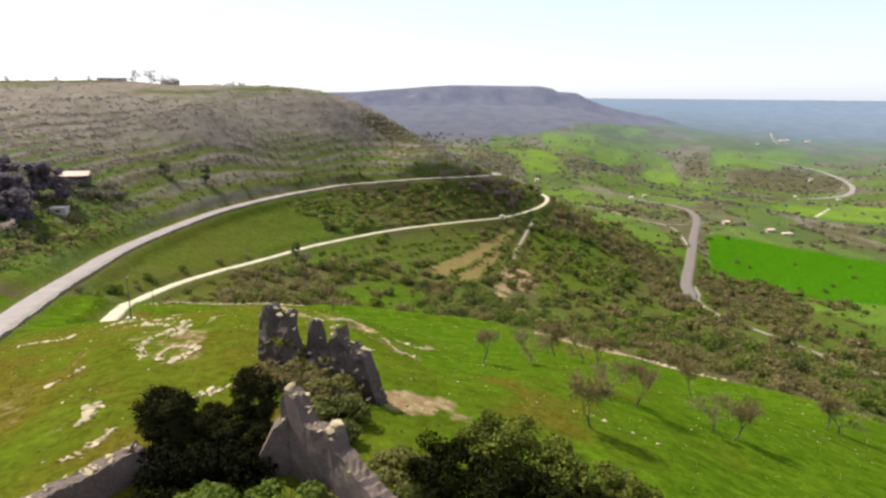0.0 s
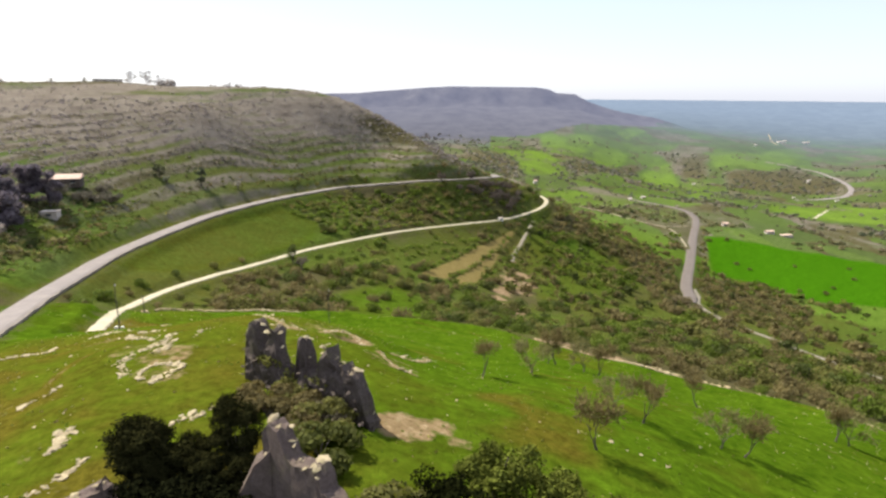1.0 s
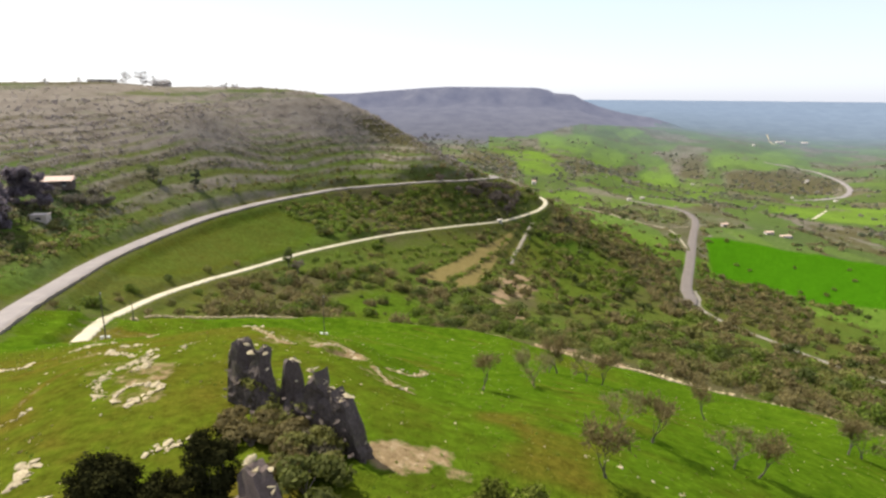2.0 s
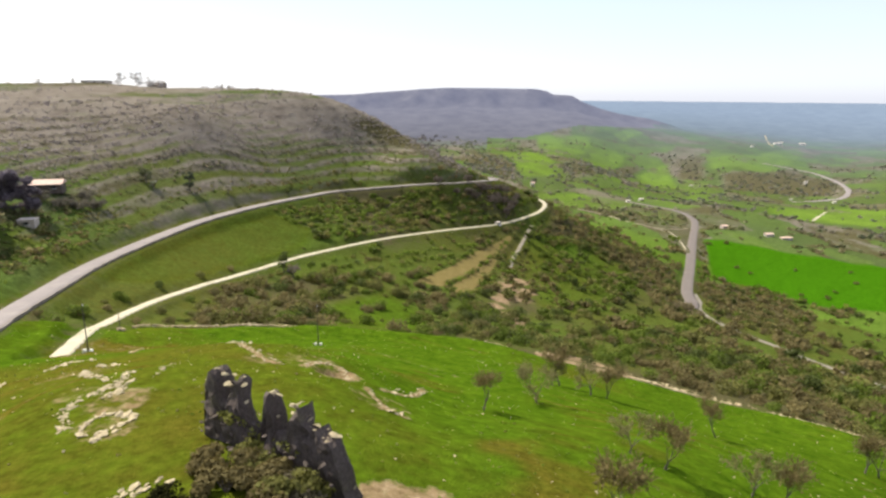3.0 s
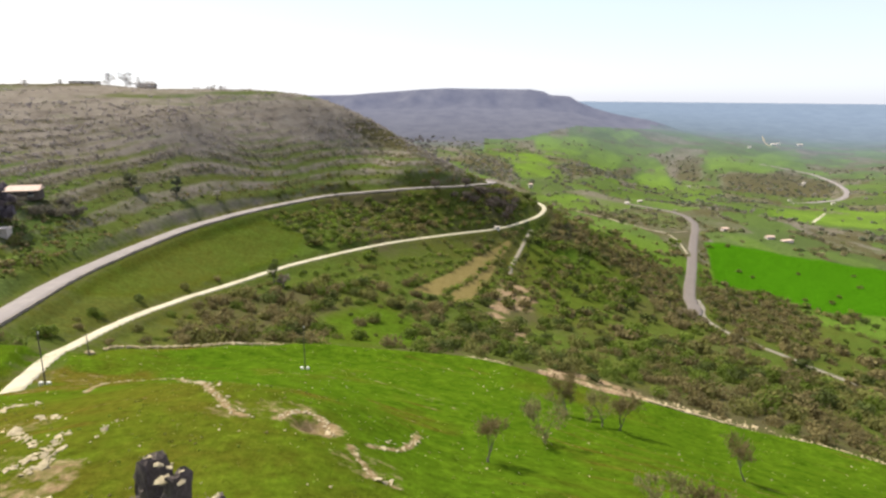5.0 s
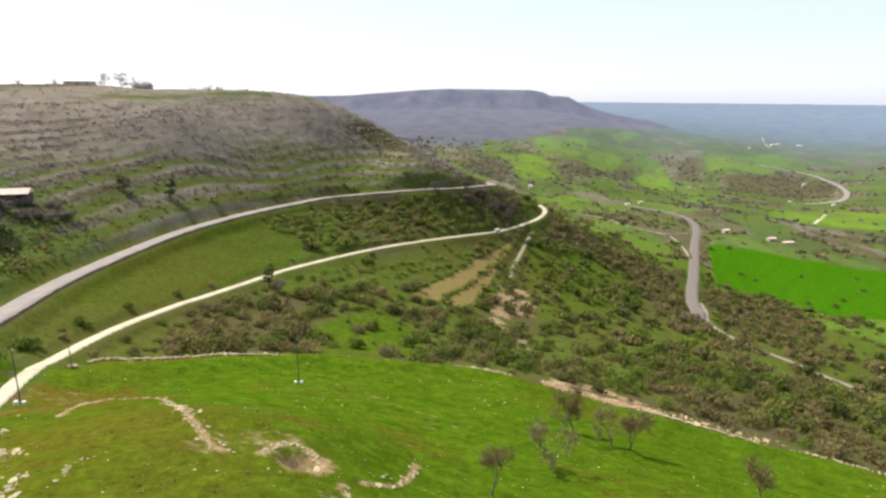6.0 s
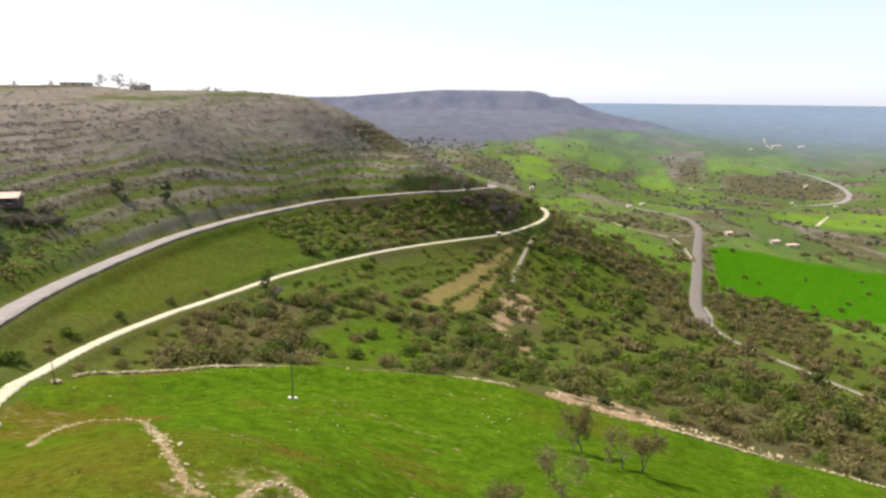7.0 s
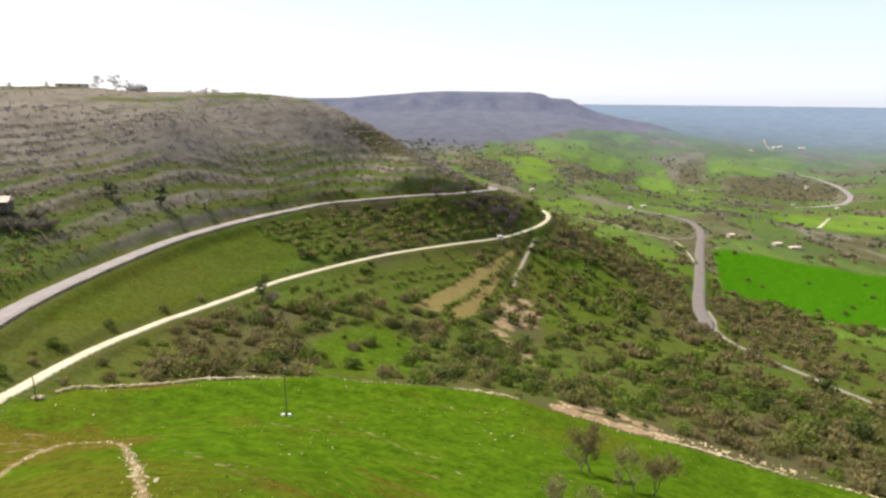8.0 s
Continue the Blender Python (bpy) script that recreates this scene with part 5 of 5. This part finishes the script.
def leafy_tree(name, x, y, height_, wide, tint, label, category="tree", leaves=2200, leaf=0.09, seed=1, trunk=0.25, group="", squash=1.0, material=None, low=0.36):
    """A dense tree: a trunk and a crown of leaf clumps with an uneven outline."""
    rs = np.random.RandomState(seed)
    t = thing(name, x, y, ground_z(x, y), label, category, group, turn=rs.uniform(0, 360))
    v, f = [], []
    tube(v, f, (0, 0, -0.2), (0.05, 0.02, height_ * 0.35), trunk, trunk * 0.7, 7)
    for _ in range(5):
        d = rs.normal(size=2)
        tube(v, f, (0.05, 0.02, height_ * 0.3), (d[0] * wide * 0.25, d[1] * wide * 0.25, height_ * rs.uniform(0.5, 0.75)), trunk * 0.5, trunk * 0.2, 5)
    me = fast_mesh("trunk", v, f)
    me.materials.append(BARK)
    part("trunk", me, None, t)
    n = 24
    a = rs.uniform(0, 6.28, n)
    q = wide / 2 * np.sqrt(rs.rand(n)) * 0.72
    h = height_ * (low + (0.78 - low) * rs.rand(n) * squash)
    c = np.c_[np.cos(a) * q, np.sin(a) * q, h]
    size = wide * rs.uniform(0.12, 0.22, n)
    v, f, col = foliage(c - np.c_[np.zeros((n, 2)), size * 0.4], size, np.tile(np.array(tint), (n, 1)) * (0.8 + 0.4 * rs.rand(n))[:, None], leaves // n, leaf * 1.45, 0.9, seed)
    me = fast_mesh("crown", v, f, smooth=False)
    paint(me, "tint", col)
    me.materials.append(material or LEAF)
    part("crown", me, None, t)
    return t


def shrub(name, x, y, z, size, tint, label, seed, leaves=900, leaf=0.09, squash=0.85, category="shrub", group="", material=None, spread=0.85):
    t = thing(name, x, y, z, label, category, group)
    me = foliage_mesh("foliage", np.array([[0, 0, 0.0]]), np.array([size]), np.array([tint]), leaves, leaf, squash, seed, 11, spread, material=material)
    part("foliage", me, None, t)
    v, f = [], []
    for k in range(5):
        g = k * 1.26
        tube(v, f, (0, 0, -0.15), (math.cos(g) * size * 0.4, math.sin(g) * size * 0.4, size * 0.7), 0.05, 0.02, 4)
    me = fast_mesh("stems", v, f)
    me.materials.append(BARK)
    part("stems", me, None, t)
    return t


def round_bush(name, x, y, height_, wide, tint, label, seed, group=""):
    """A dense clipped-looking bush: short stems under a full, slightly uneven dome of small leaves that reaches the ground."""
    rs = np.random.RandomState(seed)
    t = thing(name, x, y, ground_z(x, y), label, "bush", group)
    v, f = [], []
    for g in np.arange(5) * 1.257:
        tube(v, f, (0, 0, -0.2), (math.cos(g) * wide * 0.2, math.sin(g) * wide * 0.2, height_ * 0.6), 0.08, 0.03, 5)
    me = fast_mesh("stems", v, f)
    me.materials.append(BARK)
    part("stems", me, None, t)
    n = 70
    d = rs.normal(size=(n, 3))
    d /= np.linalg.norm(d, axis=1)[:, None]
    size = wide * rs.uniform(0.13, 0.2, n)
    c = d * np.array((wide * 0.36, wide * 0.36, height_ * 0.4)) * rs.uniform(0.55, 1.0, n)[:, None] + (0, 0, height_ * 0.5)
    c[:, 2] = np.maximum(c[:, 2] - 0.4 * size, 0.05)
    v, f, col = foliage(c, size, np.tile(np.array(tint), (n, 1)) * (0.7 + 0.6 * rs.rand(n))[:, None], 230, 0.1, 0.9, seed, 4, 0.6)
    me = fast_mesh("foliage", v, f, smooth=False)
    paint(me, "tint", col)
    me.materials.append(LEAF_DENSE)
    part("foliage", me, None, t)
    return t


def near_plants():
    # oaks 2, 3 and 5 carry near-black leaves, shade painted into their tint
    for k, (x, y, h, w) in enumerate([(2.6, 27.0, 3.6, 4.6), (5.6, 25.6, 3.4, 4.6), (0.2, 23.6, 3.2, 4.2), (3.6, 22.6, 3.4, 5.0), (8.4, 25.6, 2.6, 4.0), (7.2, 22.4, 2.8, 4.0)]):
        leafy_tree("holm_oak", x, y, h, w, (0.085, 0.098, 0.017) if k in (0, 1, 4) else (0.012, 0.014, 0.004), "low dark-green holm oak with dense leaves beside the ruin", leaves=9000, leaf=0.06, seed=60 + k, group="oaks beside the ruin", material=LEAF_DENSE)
    # two tall bushes; the low ones are added to fill the dark gaps below
    for k, (x, y, h, w) in enumerate([(-13.6, 27.3, 3.9, 3.5), (-9.4, 27.7, 4.5, 2.8), (-11.4, 27.2, 2.6, 2.6), (-12.6, 26.3, 2.0, 2.2), (-10.4, 26.4, 2.2, 2.2), (-8.8, 26.4, 2.2, 2.0)]):
        round_bush("evergreen_bush", x, y, h, w, (0.024, 0.024, 0.008), "tall round dark evergreen bush behind the ruined house" if k < 2 else "low dark evergreen bush behind the ruined house", 70 + k, "bushes behind the ruined house")
    # near-black foliage added to paint the deep shade inside the house
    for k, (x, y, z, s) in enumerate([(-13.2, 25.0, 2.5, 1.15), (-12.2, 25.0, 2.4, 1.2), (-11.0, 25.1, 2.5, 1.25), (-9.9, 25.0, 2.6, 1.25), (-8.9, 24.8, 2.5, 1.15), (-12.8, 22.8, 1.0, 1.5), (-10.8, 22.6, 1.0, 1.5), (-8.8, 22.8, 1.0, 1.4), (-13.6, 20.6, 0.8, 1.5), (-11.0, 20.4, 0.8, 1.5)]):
        shrub("ivy_mass", x, y, z, s, (0.009, 0.01, 0.004), "near-black foliage in place of the shade inside the ruined house", 200 + k, 2600, 0.07, 1.0, group="ivy inside the ruined house", material=LEAF_DENSE, spread=0.7)
    spots = [(-9.2, 21.6, 1.3, GREEN), (-6.6, 22.6, 1.1, GREEN), (-5.0, 22.0, 0.9, OLIVE), (-8.4, 34.8, 1.1, (0.16, 0.13, 0.05)), (-10.4, 35.5, 1.0, (0.15, 0.12, 0.045)), (-6.4, 32.5, 1.2, OLIVE),
             (-6.0, 29.6, 1.3, (0.1, 0.11, 0.025)), (-7.6, 31.6, 1.0, (0.15, 0.12, 0.045)), (-8.3, 36.0, 1.1, OLIVE), (-5.9, 33.6, 1.0, (0.14, 0.12, 0.07)), (-2.0, 24.8, 1.3, OLIVE), (-0.5, 23.2, 1.4, (0.1, 0.115, 0.025)), (-9.6, 33.4, 0.9, (0.16, 0.13, 0.05))]
    for k, (x, y, s, c) in enumerate(spots):
        shrub("bramble_bush", x, y, ground_z(x, y), s, c, "tangled green and brown bramble bush among the ruins", 80 + k, 1900, 0.095, 0.55, spread=1.35, group="brambles round the ruins")
    for k, (x, y, z) in enumerate([(-8.7, 36.7, 2.8), (-6.8, 35.3, 3.2), (-9.0, 36.9, 3.0), (-10.7, 38.1, 3.5), (-10.2, 37.7, 3.6), (-7.0, 35.5, 3.3), (-8.6, 36.2, 2.4)]):
        shrub("wall_weed", x, y, z, 0.75, (0.17, 0.17, 0.04), "weeds rooted in the top of the ruined wall", 100 + k, 260, 0.13, group="weeds on the ruined wall")


def middle_trees():
    leafy_tree("evergreen_tree", -43, 173, 6.5, 3.6, DARK, "dark evergreen tree beside the white gravel lane", seed=1, leaves=2200, leaf=0.1, low=0.15)
    leafy_tree("bare_ash", -40, 171, 4.6, 4.4, (0.19, 0.16, 0.12), "grey leafless tree beside the gravel lane", seed=2, leaves=900, leaf=0.1)
    leafy_tree("evergreen_tree", -81, 207, 7.5, 4.6, (0.07, 0.085, 0.05), "dark evergreen tree on the terraced hillside", seed=3, leaves=2200, leaf=0.1, low=0.15)
    leafy_tree("evergreen_tree", -91, 199, 6.0, 5.0, (0.11, 0.12, 0.06), "greyish evergreen tree on the terraced hillside", seed=4, leaves=1800, leaf=0.1, low=0.15)
    for k, (x, y, h, w) in enumerate([(-94.5, 148, 10.5, 7.5), (-97.5, 145, 10.5, 8), (-90, 126, 9, 9), (-95, 131, 10, 10), (-98, 125, 9, 10), (-101, 136, 11, 10)]):
        leafy_tree("tall_dark_tree", x, y, h, w, (0.18, 0.15, 0.165), "tall dark purplish tree beside the farmhouse", seed=14 + k, leaves=5200, leaf=0.13, low=0.12, group="trees beside the farmhouse")
    for k, (x, y, h, w) in enumerate([(-94, 158.5, 2.6, 5), (-92, 163, 3, 6), (-100, 158.5, 2.4, 5), (-90, 168, 3, 6), (-98, 157, 3, 6), (-94, 171, 3, 5), (-106, 158, 3.4, 6)]):
        leafy_tree("garden_bush", x, y, h, w, (0.15, 0.135, 0.10), "grey leafless bush in the farmhouse garden", "bush", seed=140 + k, leaves=1300, leaf=0.1, low=0.15, group="bushes round the farmhouse")
    leafy_tree("blossom_tree", -72, 217, 3.4, 3.2, (0.34, 0.31, 0.25), "pale blossoming fruit tree by the hillside road", seed=5, leaves=700, leaf=0.14)
    leafy_tree("blossom_tree", -86.5, 118, 3.2, 4.2, (0.36, 0.31, 0.27), "pale pinkish blossoming tree below the dark trees", seed=7, leaves=900, leaf=0.12)
    leafy_tree("blossom_tree", -88, 197, 3.0, 2.6, (0.32, 0.32, 0.24), "pale blossoming fruit tree on a terrace", seed=6, leaves=600, leaf=0.14)
    for k, (x, y, h, w) in enumerate([(21, 306, 6, 7), (27, 300, 6.5, 7), (14, 300, 5.5, 7), (33, 309, 5.5, 6), (18, 295, 5, 6), (9, 289, 4.5, 5), (35, 303, 6, 6), (0, 287, 4, 5), (31, 315, 7, 7), (35, 318, 6.5, 6), (38, 311, 6, 6), (29, 307, 7, 7), (24, 309, 6.5, 7), (33, 298, 5.5, 5), (15, 293, 5.5, 6), (40, 317, 5, 5)]):
        leafy_tree("grey_tree", x, y, h, w, (0.13, 0.105, 0.085), "bare grey-brown tree below the road bend", seed=20 + k, leaves=1500, leaf=0.09, group="trees below the road bend")
    for k, (x, y, h, w) in enumerate([(42, 283, 5, 6), (45, 292, 5, 5), (39, 270, 4, 4)]):
        leafy_tree("dark_tree", x, y, h, w, DARK, "dark evergreen tree beside the farm track", seed=40 + k, leaves=800, leaf=0.13)
    for k, (x, y, s) in enumerate([(106, 262, 2.4), (109, 259, 2.2), (111.5, 262, 2.6), (113, 256, 2.0), (108, 265.5, 2.2), (103, 258, 2.0), (110, 254, 2.0), (111, 267.5, 2.2)]):
        shrub("roadside_bush", x, y, ground_z(x, y) - 0.2, s, (0.2, 0.165, 0.085), "bare brown bush where the valley road dips out of sight", 230 + k, 260, 0.16, group="bushes beside the valley road")
    for k, (x, y, s) in enumerate([(212, 345, 1.4), (224, 340, 1.5), (236, 352, 1.3), (196, 392, 1.6), (201, 384, 1.2), (238, 398, 1.4), (262, 372, 1.5), (205, 455, 2), (222, 462, 2), (280, 404, 1.4)]):
        shrub("field_bush", x, y, ground_z(x, y), s, OLIVE, "lone dark bush in the bright green field", 160 + k, 120, 0.2, group="bushes in the green field")
    # haze over the skyline trees is put into their pale leaf tint
    for k, (x, y, s) in enumerate([(-165, 338, 6), (-158, 341, 7), (-151, 340, 6), (-147, 343, 5), (-124, 345, 4), (-117, 346, 5), (-111, 347, 4.5), (-100, 350, 2.2), (-203, 330, 3), (-188, 335, 3), (-225, 325, 3)]):
        leafy_tree("ridge_tree", x, y, s * 1.25, s * 1.2, (0.46, 0.44, 0.42), "hazy bare tree on the skyline of the hill", seed=110 + k, leaves=2600, leaf=0.06, trunk=0.1, low=0.12, group="trees on the skyline")


near_plants()
field_trees()
middle_trees()


# ---- poles ----
def utility_pole(x, y, tall, label, footing=True):
    t = thing("utility_pole", x, y, ground_z(x, y), label, "pole", "poles along the field")
    v, f = [], []
    tube(v, f, (0, 0, -0.4), (0, 0, tall), 0.075, 0.045, 8)
    me = fast_mesh("pole", v, f)
    me.materials.append(POLE_WOOD)
    part("pole", me, None, t, "dark tarred wooden pole")
    if footing:
        for dx in (-0.45, 0.35):
            bm = bmesh.new()
            box(bm, dx - 0.2, dx + 0.2, -0.2, 0.2, -0.3, 0.34, 0.06)
            part("footing", bm, CONCRETE, t, "whitewashed concrete footing")
        v, f = [], []
        tube(v, f, (0.1, 0, tall - 0.35), (0.1, 0, tall - 0.1), 0.07, 0.05, 6)
        me = fast_mesh("insulator", v, f)
        me.materials.append(CONCRETE)
        part("insulator", me, None, t, "white ceramic insulator")


utility_pole(-18.2, 96.2, 6.6, "dark wooden utility pole on white footings in the field")
utility_pole(-41.8, 77.0, 6.2, "dark wooden utility pole on white footings near the lane")
utility_pole(-47.6, 95.0, 3.2, "short wooden post at the end of the stone wall", footing=False)


# ---- buildings ----
def house(name, x, y, wide, deep, tall, turn, label, category="house", roof=True, wall=None, roof_material=None, windows=2, sink=0.6):
    t = thing(name, x, y, ground_z(x, y), label, category, turn=turn)
    bm = bmesh.new()
    box(bm, -wide / 2, wide / 2, -deep / 2, deep / 2, -sink, tall, 0.05)
    body = part("wall", bm, wall or PLASTER, t)
    bm = bmesh.new()
    if roof:
        o, h = 0.35, tall + min(wide, deep) * 0.22
        pts = [(-wide / 2 - o, -deep / 2 - o, tall - .05), (wide / 2 + o, -deep / 2 - o, tall - .05), (wide / 2 + o, deep / 2 + o, tall - .05), (-wide / 2 - o, deep / 2 + o, tall - .05),
               (-wide / 2 - o, 0, h), (wide / 2 + o, 0, h)]
        vs = [bm.verts.new(p) for p in pts]
        for q in ((0, 1, 5, 4), (2, 3, 4, 5), (0, 4, 3), (1, 2, 5), (0, 3, 2, 1)):
            bm.faces.new([vs[k] for k in q])
    else:
        box(bm, -wide / 2 - .15, wide / 2 + .15, -deep / 2 - .15, deep / 2 + .15, tall, tall + .25, 0.03)
    part("roof", bm, roof_material or ROOF_TILE, t)
    for k in range(windows):
        cx = -wide / 2 + wide * (k + 0.5) / windows
        bm = bmesh.new()
        box(bm, cx - 0.5, cx + 0.5, -deep / 2 - 0.06, -deep / 2 + 0.05, tall * 0.35, tall * 0.75, 0.02)
        pane = part("window", bm, GLASS_DARK, t, "dark window opening")
        bm = bmesh.new()
        box(bm, cx - 0.62, cx + 0.62, -deep / 2 - 0.16, -deep / 2 - 0.04, tall * 0.35 - 0.1, tall * 0.35 - 0.01, 0.01)
        part("sill", bm, CONCRETE, pane, "pale window sill")
    if roof:
        bm = bmesh.new()
        box(bm, wide / 2 - 0.05, wide / 2 + 0.05, -0.5, 0.5, -0.1, min(2.0, tall * 0.9), 0.02)
        part("door", bm, POLE_WOOD, t, "dark wooden door")
    return t


house("farmhouse", -100.3, 165.5, 7, 4.6, 1.9, 18, "single-storey farmhouse with a faded pink tiled roof", wall=MASONRY)
house("shed", -90.5, 141.5, 3.4, 2.4, 1.4, 10, "small pale shed beside the dark cypresses", "shed", roof=False, wall=PLASTER, roof_material=PLASTER, windows=1)
house("hilltop_house", -178, 339, 13, 6, 1.6, 6, "long low stone house on the hill's skyline", roof=False, wall=PLASTER, roof_material=MASONRY, windows=3)
house("hilltop_house", -150, 346, 8, 6, 2.4, 6, "stone house among bare trees on the skyline", wall=PLASTER, roof_material=MASONRY, windows=2)
house("ruined_hut", 28, 285.5, 2.0, 1.6, 1.2, 15, "small pale ruined hut beside the gravel lane", "hut", roof=False, wall=CONCRETE, roof_material=PLASTER, windows=1)
house("valley_house", 252, 533, 5, 4, 2.6, 10, "small pale house beside the green field")
house("valley_farm", 284, 518, 7, 4, 1.9, 12, "pale farm building among trees in the valley")
house("valley_farm", 297, 514, 10, 4, 1.5, 12, "long pale barn among trees in the valley", roof=False, wall=PLASTER, roof_material=ROOF_TILE, windows=3)
house("valley_house", 112, 730, 4, 4, 4, 0, "small white house in the valley behind the lane", wall=CONCRETE)
for hx, hy, hw, hd, ht in ((1130, 2068, 34, 14, 9), (1245, 2112, 40, 16, 8), (948, 1866, 16, 10, 8), (1165, 2100, 22, 12, 10), (690, 1054, 12, 8, 6), (818, 1356, 14, 9, 7), (800, 1330, 9, 8, 6), (640, 1100, 9, 7, 5), (237, 712, 10, 7, 5),
                           (215, 690, 8, 7, 4), (560, 1350, 18, 6, 4)):
    house("far_farmhouse", hx, hy, hw * 0.5, hd * 0.5, ht * 0.42, random.uniform(-20, 20), "distant pale farmhouse on the valley floor", wall=CONCRETE, roof_material=PLASTER)


# ---- road edges ----
def parapet():
    """The low dark wall on the valley side of the upper road."""
    p, way = UPPER_ROAD.line, UPPER_ROAD
    d = np.gradient(p, axis=0)
    d /= np.linalg.norm(d, axis=1)[:, None]
    edge = p + np.c_[d[:, 1], -d[:, 0]] * (way.width / 2 + 0.45)
    t = thing("roadside_wall", edge[0, 0], edge[0, 1], way.z[0], "low dark stone wall along the hillside road", "wall")
    v, f = [], []
    rs = np.random.RandomState(3)
    prof = ((-0.22, -1.6), (-0.2, 0.30), (0.2, 0.32), (0.25, -1.6))
    for k, q in enumerate(edge):
        n = np.array((d[k, 1], -d[k, 0]))
        for u, h in prof:
            v.append((q[0] + n[0] * u, q[1] + n[1] * u, way.z[k] + h + (rs.normal() * 0.07 if h > 0 else 0)))
    m = len(prof)
    for k in range(len(edge) - 1):
        for j in range(m - 1):
            f.append((k * m + j, (k + 1) * m + j, (k + 1) * m + j + 1, k * m + j + 1))
    me = fast_mesh("wall", np.array(v) - np.array(t.location), f, smooth=False)
    me.materials.append(PARAPET)
    part("wall", me, None, t)


parapet()
